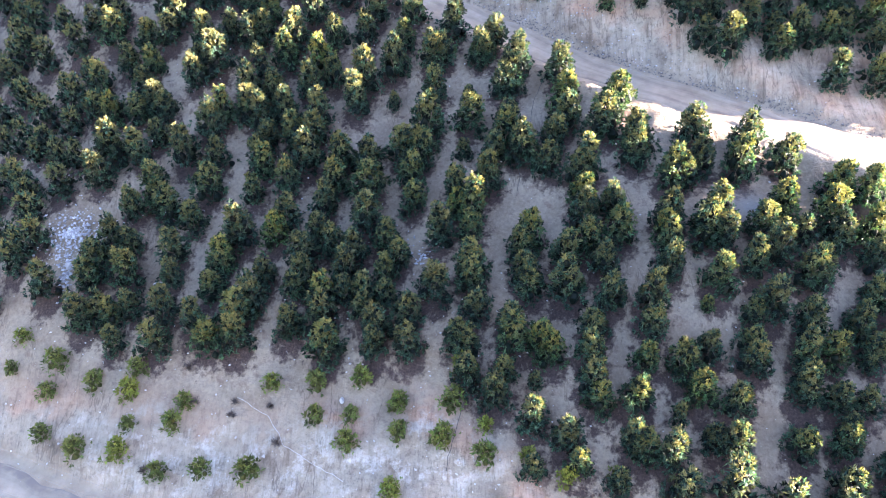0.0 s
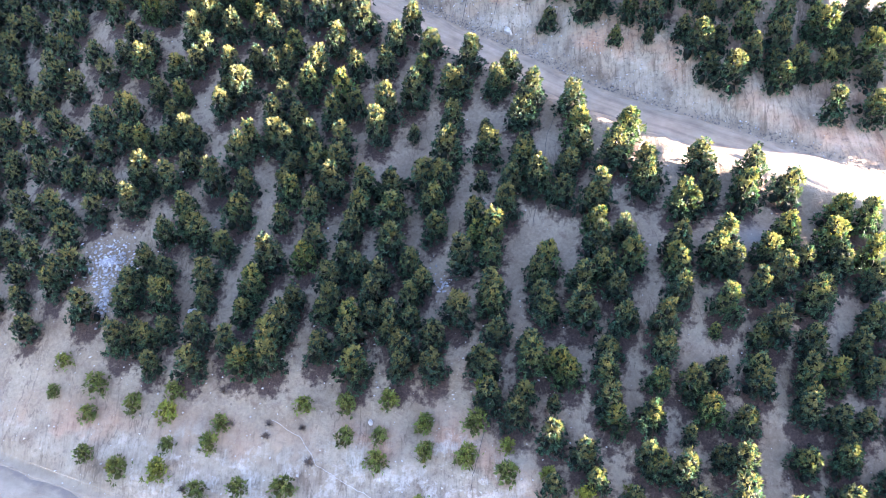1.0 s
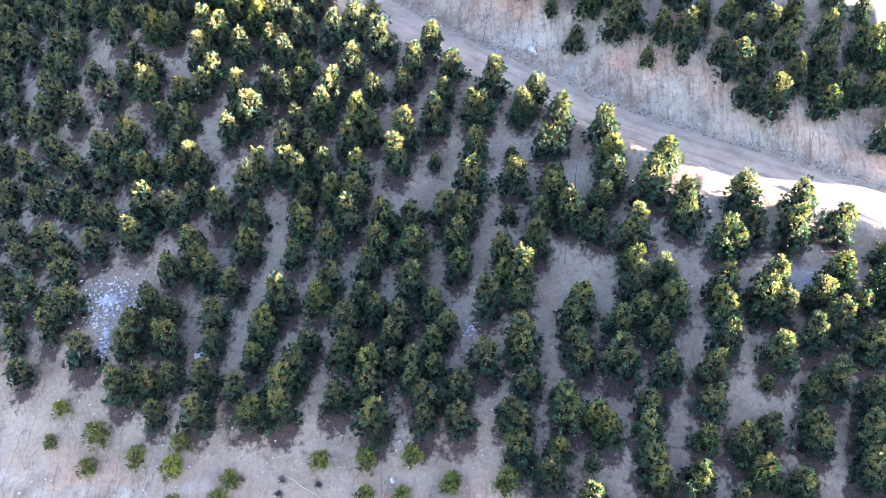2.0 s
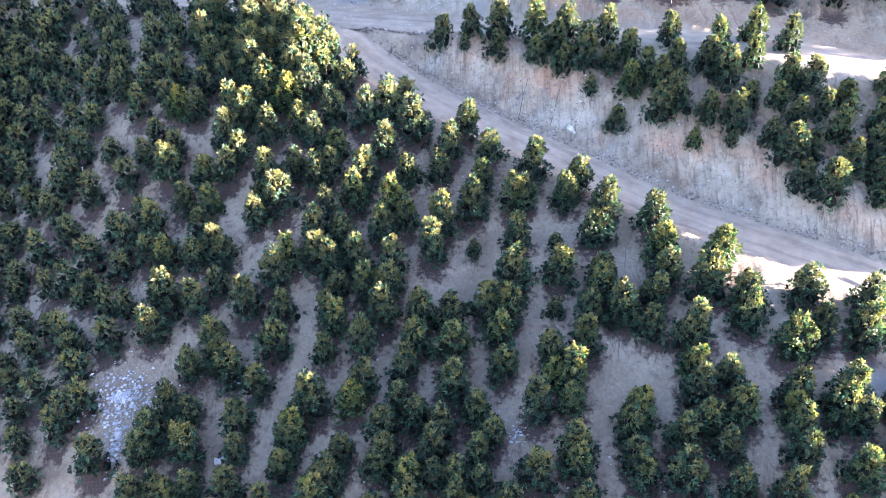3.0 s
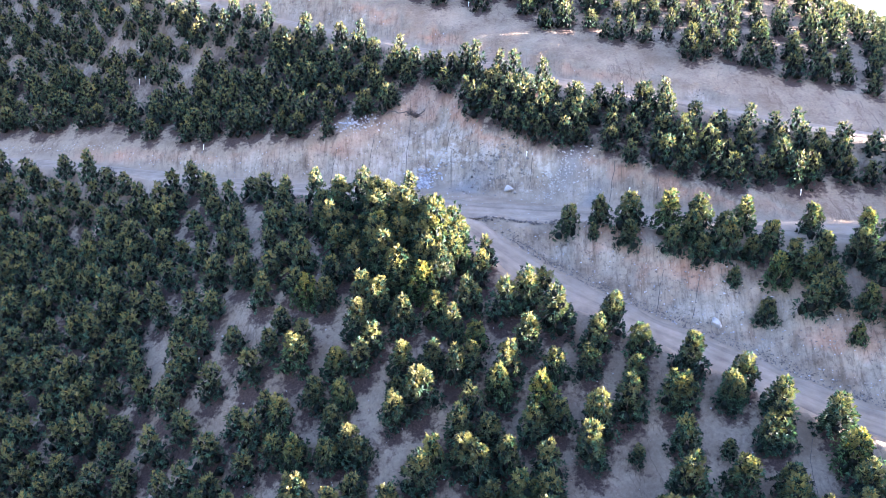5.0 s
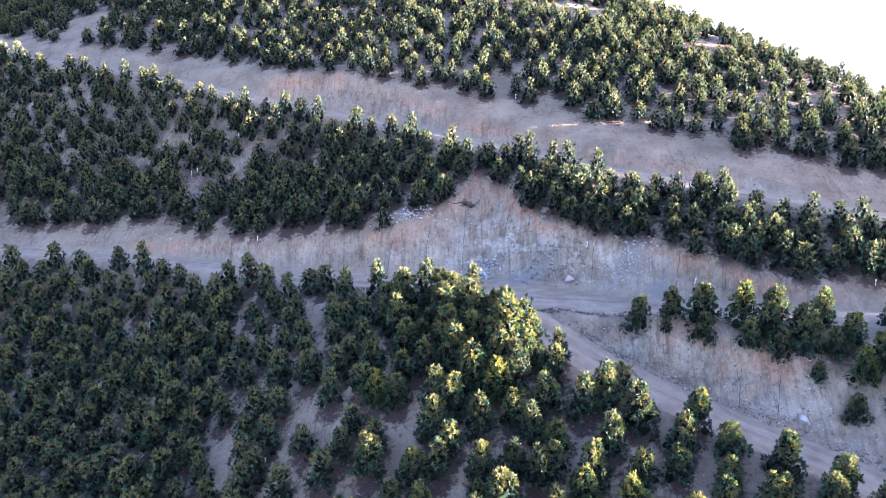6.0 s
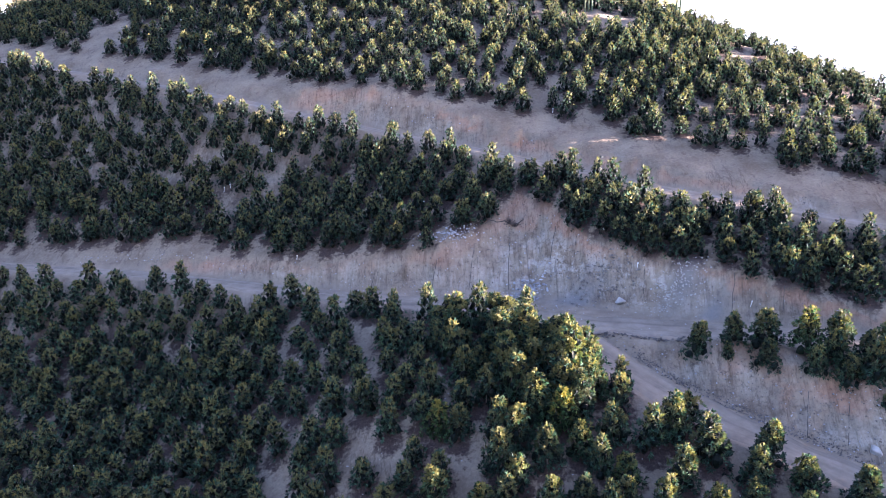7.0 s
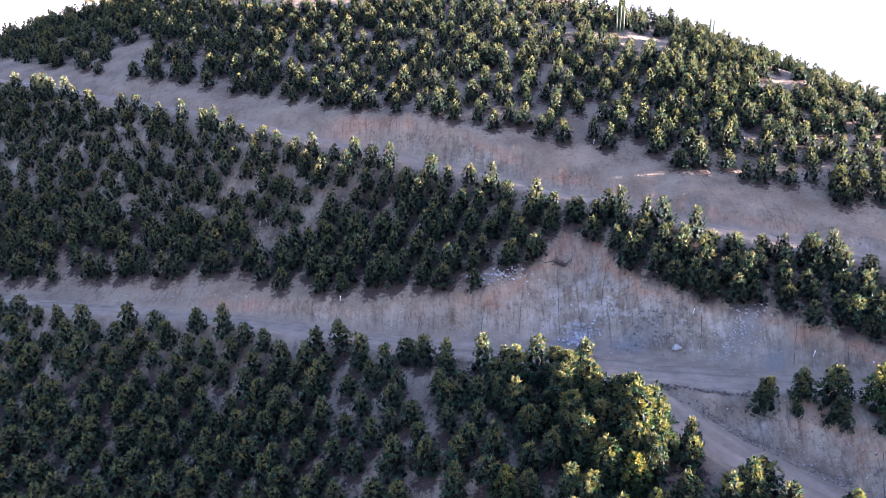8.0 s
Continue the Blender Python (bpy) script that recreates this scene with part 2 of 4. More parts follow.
def hill(x, y):
    """The hillside before the tracks were cut."""
    cx, cy = np.clip(x, -98, 42), np.clip(y, -5, 146)
    s = np.maximum(0, 0.82 * (cx - 5.5) + 0.57 * (cy - 111))      # beyond the right-hand ridge
    px, py = cx - 0.82 * s, cy - 0.57 * s
    u, v = (px + 10) / 40, (py - 65) / 40
    z = 21.34 + 6.01 * u + 17.03 * v - 4.68 * u**2 - 3.97 * u * v + 0.34 * v**2 - 1.11 * u**3 - 0.19 * u**2 * v - 1.93 * u * v**2 - 0.41 * v**3
    z = z + 0.52 * u**4 + 1.29 * u**3 * v + 0.18 * u**2 * v**2 + 0.16 * u * v**3 - 0.52 * v**4
    z = z + 2.0 * np.exp(-(((px + 20) / 11) ** 2 + ((py - 53.5) / 8) ** 2))       # the spur
    z = z - 1.5 * np.exp(-(((px + 42) / 8) ** 2 + ((py - 67) / 6) ** 2)) - 1.1 * np.exp(-(((px + 35) / 6) ** 2 + ((py - 81.5) / 4) ** 2))
    for bx, by, rx, ry, lift in ((-23, 39, 6, 6, 1.0), (12, 33, 7, 6, 1.2), (-24, 58, 6, 6, 1.0), (-38, 64, 9, 6, 0.7), (-6, 40, 9, 7, -0.4), (-10, 28, 9, 4, -0.6), (-4, 44.5, 6, 4, -0.5), (36, 47, 9, 7, -2.0), (40, 72, 8, 9, 7.0)):
        z = z + lift * np.exp(-(((px - bx) / rx) ** 2 + ((py - by) / ry) ** 2))       # swells and hollows; the last two, unseen, let in and block the low sun
    rise = cy - np.interp(cx, UPPER[0][:, 0], UPPER[0][:, 1])
    z = z + 2.0 * np.clip((-12 - cx) / 16, 0, 1) * np.clip(rise / 2.5, 0, 1) * np.exp(-np.maximum(0, rise - 3) / 14)      # shoulder above the upper track
    z = z + 7.5 * np.clip((cx - 22) / 9, 0, 1) * np.exp(-(((cy - 29.2) / 5.5) ** 2))       # next spur, unseen, raised to block the low sun
    z = z + 6.5 * np.exp(-(((cx - 37) / 5) ** 2 + ((cy - 75.5) / 4.5) ** 2)) + 2.5 * np.exp(-(((cx - 37) / 5) ** 2 + ((cy - 67) / 4) ** 2)) + 3.0 * np.exp(-(((cx - 36) / 4) ** 2 + ((cy - 55.6) / 2.4) ** 2)) + 8.5 * np.exp(-(((cx - 39.5) / 4) ** 2 + ((cy - 41.6) / 1.7) ** 2))       # unseen knolls beside the three tracks, added to keep the low sun off them
    away = np.hypot(x - cx, y - cy)
    return z - 0.32 * s - 300 * (1 - np.exp(-away / 900))


def track_at(track, x, y):
    """Distance from a track's centre line, the line's height there, and the length along it."""
    pts = track[0][::2] if len(track[0]) % 2 else track[0]
    best, z, run, done = np.full(x.shape, 1e9), np.zeros(x.shape), np.zeros(x.shape), 0.0
    for (x0, y0, z0), (x1, y1, z1) in zip(pts[:-1], pts[1:]):
        dx, dy = x1 - x0, y1 - y0
        s = np.clip(((x - x0) * dx + (y - y0) * dy) / (dx * dx + dy * dy + 1e-9), 0, 1)
        d = np.hypot(x - x0 - s * dx, y - y0 - s * dy)
        near = d < best
        best, z, run = np.where(near, d, best), np.where(near, z0 + s * (z1 - z0), z), np.where(near, done + s * math.hypot(dx, dy), run)
        done += math.hypot(dx, dy)
    return best, z, run


def half_width(track, x):
    """Half the width of a track, which narrows to the left on the middle one and widens where the tracks meet."""
    if track is not MIDDLE:
        return track[1] + 0.0 * x
    return np.interp(x, [-42, -24], [1.15, track[1]]) + 2.0 * np.exp(-(((x + 14.5) / 6) ** 2))


def land(x, y):
    """Height, shares of cut bank, track and fill, and depth of the cut, at each place."""
    x, y = np.asarray(x, float), np.asarray(y, float)
    raw = hill(x, y)
    raw = raw + 0.35 * (vnoise(x / 4, y / 4, 3) - 0.5) + 0.22 * (vnoise(x / 1.3, y / 1.3, 4) - 0.5) + 0.10 * (vnoise(x / 0.5, y / 0.5, 5) - 0.5)
    z, cut, track, fill = raw.copy(), np.zeros(x.shape), np.zeros(x.shape), np.zeros(x.shape)
    for t in TRACKS:
        d, rz, run = track_at(t, x, y)
        wide = half_width(t, x)
        rill = 0.55 * vnoise(run / 0.8, d / 7, 6) + 0.35 * vnoise(run / 2.6, d / 5, 8) + 0.25 * vnoise(x / 0.5, y / 0.5, 7)
        e = np.maximum(0, d - wide - 1.5 * (rill - 0.55) * np.clip(d - wide, 0, 1))
        steep = t[2] - (0.8 * np.exp(-(((x + 15) / 7) ** 2)) if t is MIDDLE else 0.0)
        top, low = rz + e * steep, rz - e * t[3]
        cut = np.maximum(cut, np.clip((raw - top) * 2.0, 0, 1) * (d > wide * 0.9))
        fill = np.maximum(fill, 0.7 * np.clip((low - raw) * 2.0, 0, 1) * (d > wide * 0.9))
        track = np.maximum(track, np.clip((wide + 0.5 - d) / 0.8, 0, 1))
        z = np.clip(z, low, top)
    return z, cut, track, fill, raw - z


def height(x, y):
    return float(land(np.array([x]), np.array([y]))[0][0])


# ---------------------------------------------------------------- helpers for things


def part(name, mesh, mat, parent=None, label=""):
    if isinstance(mesh, bmesh.types.BMesh):
        data = bpy.data.meshes.new(name)
        mesh.to_mesh(data)
        mesh.free()
    else:
        data = mesh
    if mat and not data.materials:
        data.materials.append(mat)
    ob = new(name, data)
    ob.parent = parent
    return tagged(ob, label) if label else ob


def mesh_of(name, verts, faces, mat=None, floats=None, shade=False):
    """A mesh from arrays: verts (n, 3), faces (m, 3 or 4)."""
    verts, faces = np.asarray(verts, np.float32), np.asarray(faces, np.int32)
    me = bpy.data.meshes.new(name)
    k = faces.shape[1]
    me.vertices.add(len(verts))
    me.vertices.foreach_set("co", verts.ravel())
    me.loops.add(faces.size)
    me.loops.foreach_set("vertex_index", faces.ravel())
    me.polygons.add(len(faces))
    me.polygons.foreach_set("loop_start", np.arange(0, faces.size, k, dtype=np.int32))
    me.polygons.foreach_set("use_smooth", np.full(len(faces), shade))
    for key, values in (floats or {}).items():
        me.attributes.new(key, "FLOAT", "POINT").data.foreach_set("value", np.asarray(values, np.float32))
    if mat:
        me.materials.append(mat)
    me.update(calc_edges=True)
    return me


# ---------------------------------------------------------------- ground and tracks


def steps(marks):
    """Even steps between marks (place, step)."""
    out = []
    for (a, da), (b, _) in zip(marks[:-1], marks[1:]):
        out += list(np.arange(a, b - 1e-6, da))
    return np.array(out + [marks[-1][0]])


gx = steps([(-2600, 500), (-1100, 180), (-380, 45), (-110, 6), (-76, 0.6), (-34, 0.32), (24, 0.55), (46, 5), (106, 45), (376, 180), (1096, 500), (2596, 1)])
gy = steps([(-2400, 500), (-900, 180), (-180, 30), (-30, 6), (12, 0.6), (21, 0.32), (84, 0.55), (128, 6), (188, 45), (368, 180), (1088, 500), (2588, 1)])
X, Y = np.meshgrid(gx, gy)
Zg, Cg, Tg, Fg, Dg = land(X, Y)
Cg = np.maximum(Cg, Fg)
nx, ny = len(gx), len(gy)
idx = np.arange(nx * ny).reshape(ny, nx)
quads = np.stack([idx[:-1, :-1], idx[:-1, 1:], idx[1:, 1:], idx[1:, :-1]], -1).reshape(-1, 4)
foot = np.interp(X, [-75, -45, -29, -21, -12, -5, -2.8, 1.3, 4.3, 20], [57, 44, 34.6, 31.6, 30.0, 28.6, 28.8, 26.2, 23, 14])
Cg = np.maximum(Cg, np.clip((foot - Y + 2.4 * (vnoise(X / 2.1, Y / 2.1, 9) - 0.5)) * 0.5, 0, 1) * (Y > 5) * (Tg < 0.3) * (0.3 + 0.7 * np.clip(3 * vnoise(X / 1.1, Y / 1.1, 11) * vnoise(X / 3.7, Y / 3.7, 12) + 0.1, 0, 1)))
low = (Y < foot + 1) & (Y > 5)
Dg = np.where(low, np.clip((foot - Y) * 0.5, 0.3, 3.0), Dg)
above = Y - np.interp(X, LOWER[0][:, 0], LOWER[0][:, 1])
Cg = np.maximum(Cg, 0.9 * np.clip((above - 1.8) / 0.6, 0, 1) * np.clip((7.2 - above + 2.5 * (vnoise(X / 1.7, Y / 1.7, 14) - 0.5)) / 1.2, 0, 1) * (X > -9) * (X < 30) * (Tg < 0.3))
Dg = np.where((above > 1.5) & (above < 8) & (X > -9) & (X < 30), np.maximum(Dg, 0.85), Dg)
rock = sum(np.exp(-(((X - a) / ra) ** 2 + ((Y - b) / rb) ** 2)) for a, b, ra, rb in [(-14, 70.5, 6, 3), (-5, 67.5, 5, 2.5), (-10, 26.8, 7, 2.2), (-17, 28.6, 4, 1.8), (-2, 25.6, 4, 2), (8, 72, 8, 3)])
rock = np.clip(rock * np.clip(Dg * 0.8 + (Y < 32), 0, 1), 0, 1)
damp = sum(np.exp(-(((X - a) / ra) ** 2 + ((Y - b) / rb) ** 2)) for a, b, ra, rb in [(-12.2, 68.2, 1.6, 0.7), (-5.2, 66.2, 1.2, 0.6), (-16.6, 69.3, 1.5, 0.7), (14.0, 35.7, 0.9, 0.7), (-3.4, 64.8, 0.8, 0.5)])
ground = new("ground", mesh_of("ground", np.stack([X, Y, Zg], -1).reshape(-1, 3), quads, SOIL, {"cut": Cg.ravel(), "track": Tg.ravel(), "depth": Dg.ravel(), "rock": rock.ravel(), "damp": damp.ravel()}, True))
tagged(ground, "dry grey-brown stony hillside soil with pale cut banks", "ground", kind="structure")


def road(name, track, label, lift):
    line = track[0]
    inside = [p for p in line]
    verts, faces, uvs = [], [], []
    run, n = 0.0, 9
    for i, p in enumerate(inside):
        half = (float(np.interp(p[0], [-42, -24], [1.15, track[1]])) if track is MIDDLE else track[1]) - 0.25
        d = Vector(inside[min(i + 1, len(inside) - 1)] - inside[max(i - 1, 0)]).to_2d().normalized()
        if i:
            run += float(np.hypot(*(inside[i][:2] - inside[i - 1][:2])))
        for j in range(n):
            s = (j / (n - 1) * 2 - 1)
            w = half + 0.18 * math.sin(run * 1.7 + s) + 0.12 * math.sin(run * 0.6)
            sag = 0.03 * math.cos(s * 3 * math.pi) - (0.10 if j in (0, n - 1) else 0.0)
            verts.append((p[0] - d.y * s * w, p[1] + d.x * s * w, p[2] + lift + sag))
            uvs.append((s * half / 4, run / 4))
    for i in range(len(inside) - 1):
        for j in range(n - 1):
            a = i * n + j
            faces.append((a + 1, a, a + n, a + n + 1))
    me = mesh_of(name, verts, faces, ROAD, None, True)
    layer = me.uv_layers.new(name="UVMap")
    for loop in me.loops:
        layer.data[loop.index].uv = uvs[loop.vertex_index]
    return tagged(new(name, me), label, "road", kind="structure")


# glowing sheet that stands in for the bright hazy distance beyond the hill
hm, hn, hp = material("haze_glow")
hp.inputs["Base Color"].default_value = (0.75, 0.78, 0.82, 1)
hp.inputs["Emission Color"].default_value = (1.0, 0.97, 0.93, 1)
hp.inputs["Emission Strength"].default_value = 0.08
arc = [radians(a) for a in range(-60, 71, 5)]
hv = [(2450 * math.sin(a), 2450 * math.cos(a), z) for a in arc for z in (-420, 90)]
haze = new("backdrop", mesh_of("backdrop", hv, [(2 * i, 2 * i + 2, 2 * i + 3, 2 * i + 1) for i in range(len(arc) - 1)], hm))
tagged(haze, "glowing backdrop sheet standing in for pale haze over the far valley", "backdrop", kind="structure")

road("road_middle", MIDDLE, "unpaved grey dirt track along the terraced hillside", 0.05)
road("road_lower", LOWER, "unpaved dusty track sloping down from the junction", 0.07)
road("road_upper", UPPER, "narrow dirt track below the upper orchard terrace", 0.05)
road("road_bottom", BOTTOM, "pale dirt track at the foot of the orchard", 0.05)

# ---------------------------------------------------------------- trees


def leaf_cloud(rng, tall, wide, shoots, whorl, size, fine=False):
    """Rosettes of leaves on an uneven clump of lobes, over an inner mass coloured dark to stand for shade: verts, faces
    and how young each leaf is.
    """
    lobes, turn, number = [], rng.uniform(0, 6.28), 15
    for i in range(number):
        h = (i + rng.uniform(0.1, 0.9)) / number
        reach = wide * (0.34 - 0.28 * h) * rng.uniform(0.55, 1.2)
        a = turn + i * 2.4 + rng.uniform(-0.5, 0.5)
        r = wide * (0.22 - 0.125 * h) * rng.uniform(0.8, 1.2)
        lobes.append((reach * math.cos(a), reach * math.sin(a), tall * (0.09 + 0.77 * h), r, r * rng.uniform(1.05, 1.6)))
    L = np.array(lobes)
    tips, tries = [], 0
    while len(tips) < shoots and tries < 8000:
        tries += 1
        x, y, z, rh, rv = lobes[tries % number]
        d = rng.normal(0, 1, 3)
        d /= np.linalg.norm(d)
        if d[2] < -0.88:
            continue
        p = np.array([x, y, z]) + d * np.array([rh, rh, rv]) * (rng.uniform(0.84, 1.1) + 0.3 * (d[2] > 0.1) * rng.random() ** 3)
        inside = ((p[0] - L[:, 0]) ** 2 + (p[1] - L[:, 1]) ** 2) / L[:, 3] ** 2 + ((p[2] - L[:, 2]) / L[:, 4]) ** 2
        if p[2] < 0.02 or (inside < 0.72).any():
            continue
        tips.append((*p, *(d + (0, 0, 0.45)), min(1.0, p[2] / tall), rng.random()))
    tips = np.array(tips)
    k = np.repeat(np.arange(len(tips)), whorl)
    n = len(k)
    base = tips[k, :3] + rng.normal(0, size * 0.22, (n, 3))
    out = tips[k, 3:6] * 0.75 + rng.normal(0, 0.62, (n, 3))
    out /= np.linalg.norm(out, axis=1, keepdims=True)
    side = np.cross(out, rng.normal(0, 0.6, (n, 3)) + (0, 0, 1.0))
    side /= np.linalg.norm(side, axis=1, keepdims=True) + 1e-9
    length = (size * rng.uniform(0.75, 1.25, n))[:, None]
    half = length * 0.21
    up = np.cross(side, out)
    if fine:
        corners = [base + side * half, base - side * half + up * half * 0.5, base + out * length]
    else:
        corners = [base, base + out * length * 0.5 + side * half + up * length * 0.06, base + out * length - up * length * 0.12, base + out * length * 0.5 - side * half + up * length * 0.06]
    m = len(corners)
    v = np.stack(corners, 1).reshape(-1, 3)
    # Grows with height: new growth plus a painted sunlit top.
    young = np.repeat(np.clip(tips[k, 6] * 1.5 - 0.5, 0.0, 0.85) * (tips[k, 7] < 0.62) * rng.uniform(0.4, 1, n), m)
    f = np.arange(m * n).reshape(n, m)
    vs, fs, count = [v], [f], len(v)
    eight = np.array([(1, 0, 0), (0, 1, 0), (-1, 0, 0), (0, -1, 0), (0, 0, 1), (0, 0, -1)], float)
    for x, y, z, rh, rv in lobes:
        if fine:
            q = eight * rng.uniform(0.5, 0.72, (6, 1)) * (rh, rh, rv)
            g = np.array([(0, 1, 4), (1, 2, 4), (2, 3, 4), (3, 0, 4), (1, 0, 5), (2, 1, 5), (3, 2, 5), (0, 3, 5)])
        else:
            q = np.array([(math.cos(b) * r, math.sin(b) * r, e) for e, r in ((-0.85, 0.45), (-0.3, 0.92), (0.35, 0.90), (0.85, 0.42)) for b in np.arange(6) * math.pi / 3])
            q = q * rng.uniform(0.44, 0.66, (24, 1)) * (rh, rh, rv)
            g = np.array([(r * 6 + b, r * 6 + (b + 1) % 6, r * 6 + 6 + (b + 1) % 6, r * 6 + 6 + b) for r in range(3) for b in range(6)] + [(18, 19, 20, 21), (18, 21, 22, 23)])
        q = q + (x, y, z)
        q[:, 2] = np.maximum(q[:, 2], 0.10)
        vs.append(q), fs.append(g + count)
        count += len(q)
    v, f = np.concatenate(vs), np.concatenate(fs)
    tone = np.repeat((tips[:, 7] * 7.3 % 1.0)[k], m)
    # The inner mass takes the lowest value: shade put into its colour.
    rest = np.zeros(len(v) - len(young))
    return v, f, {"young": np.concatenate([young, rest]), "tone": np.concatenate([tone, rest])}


def trunk_mesh(name, rng, tall, thick):
    """A tapered, forked stem."""
    bm = bmesh.new()

    def limb(a, b, ra, rb):
        a, b = Vector(a), Vector(b)
        q = (b - a).to_track_quat("Z", "Y")
        rings = [[bm.verts.new(c + q @ Vector((r * math.cos(i * 1.2566), r * math.sin(i * 1.2566), 0))) for i in range(5)] for c, r in ((a, ra), (b, rb))]
        for i in range(5):
            bm.faces.new((rings[0][i], rings[0][(i + 1) % 5], rings[1][(i + 1) % 5], rings[1][i]))

    fork = (rng.uniform(-0.05, 0.05), rng.uniform(-0.05, 0.05), tall * 0.28)
    limb((0, 0, -0.25), fork, thick, thick * 0.75)
    for i in range(4):
        a = i * 1.57 + rng.uniform(-0.4, 0.4)
        mid = (fork[0] + 0.3 * math.cos(a), fork[1] + 0.3 * math.sin(a), tall * rng.uniform(0.40, 0.5))
        limb(fork, mid, thick * 0.6, thick * 0.4)
        limb(mid, (mid[0] * 1.3, mid[1] * 1.3, tall * rng.uniform(0.55, 0.64)), thick * 0.4, thick * 0.15)
    data = bpy.data.meshes.new(name)
    bm.to_mesh(data)
    bm.free()
    data.materials.append(BARK)
    return data


rng = np.random.default_rng(7)
CROWNS, TRUNKS, FAR_CLOUDS = [], [], []
for i in range(9):
    tall, wide = rng.uniform(2.05, 2.7), rng.uniform(1.6, 1.95)
    v, f, y = leaf_cloud(rng, tall, wide, 270, 10, 0.155)
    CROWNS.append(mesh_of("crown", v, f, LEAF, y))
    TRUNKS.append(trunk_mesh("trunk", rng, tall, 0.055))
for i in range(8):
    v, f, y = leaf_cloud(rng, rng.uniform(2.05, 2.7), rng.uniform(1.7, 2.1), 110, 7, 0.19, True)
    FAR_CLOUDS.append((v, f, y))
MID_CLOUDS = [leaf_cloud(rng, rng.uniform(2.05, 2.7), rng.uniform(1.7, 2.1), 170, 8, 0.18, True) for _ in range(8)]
SAPLING = []
for i in range(4):
    v, f, y = leaf_cloud(rng, 0.9, 1.0, 60, 7, 0.14)
    y["young"] = np.clip(y["young"] + 0.25, 0, 1)
    SAPLING.append((mesh_of("crown", v, f, LEAF_PALE, y), trunk_mesh("trunk", rng, 1.0, 0.025)))


def tree(name, crown, trunk, x, y, size, label, category, group):
    root = new(name)
    root.empty_display_size = 0.3
    part("crown", crown, None, root)
    part("trunk", trunk, None, root, "grey-brown forked trunk")
    root.matrix_world = pose(x, y, height(x, y) - 0.2 * size, rng.uniform(-4, 4), rng.uniform(-4, 4), rng.uniform(0, 360)) @ Matrix.Diagonal((size * rng.uniform(0.9, 1.1), size * rng.uniform(0.9, 1.1), size, 1))
    return tagged(root, label, category, group)


def joined(name, places, clouds, label):
    """Trees too far off to count, in one mesh."""
    vs, fs, ys, shade_tones, n = [], [], [], [], 0
    xs, yy = np.array([p[0] for p in places]), np.array([p[1] for p in places])
    zs = land(xs, yy)[0]
    for (x, y, s), z in zip(places, zs):
        v, f, yo = clouds[rng.integers(len(clouds))]
        a = rng.uniform(0, 2 * np.pi)
        c, d = math.cos(a) * s, math.sin(a) * s
        w = np.stack([v[:, 0] * c - v[:, 1] * d + x, v[:, 0] * d + v[:, 1] * c + y, v[:, 2] * s * rng.uniform(0.92, 1.15) + z - 0.2 * s], -1)
        vs.append(w), fs.append(f + n), ys.append(yo["young"]), shade_tones.append(yo["tone"])
        n += len(v)
    ob = new(name, mesh_of(name, np.concatenate(vs), np.concatenate(fs), LEAF, {"young": np.concatenate(ys), "tone": np.concatenate(shade_tones)}, True))
    return tagged(ob, label, "trees", kind="stuff")


def lower_edge(x):
    """Where the orchard ends above the bottom track."""
    return float(np.interp(x, [-75, -45, -29, -21, -12, -5, -2.8, 1.3, 4.3, 20], [57, 44, 35.8, 33.2, 31.2, 30.2, 30.8, 27.8, 24.6, 15]))


def rows(phase, spacing, along, y0, y1, x0, x1, fan=True, loose=1.0):
    """Places in rows that run down the slope."""
    out = []
    for k in range(-60, 45):
        xb = phase + spacing * k
        m = 0.27 + (0.006 * min(26.0, max(0.0, -xb)) if fan else 0.0)
        y = y0 + rng.uniform(0, along)
        while y < y1:
            x = xb + m * (y - 45)
            if x0 < x < x1:
                out.append((x + rng.normal(0, 0.16 * loose), y + rng.normal(0, 0.22 * loose), k))
            y += along * rng.uniform(0.86, 1.14) / math.hypot(1, m)
    return out


def free(places, clear=0.35):
    """Those that stand neither on a track nor on a cut bank."""
    xs, ys = np.array([p[0] for p in places]), np.array([p[1] for p in places])
    z, cut, track, *rest = land(xs, ys)
    ok = (cut < clear) & (track < 0.05)
    return [p for p, o in zip(places, ok) if o]


def side(p, track):
    """How far up the slope of a track's line a place lies, along y."""
    line = track[0]
    return p[1] - float(np.interp(p[0], line[:, 0], line[:, 1]))


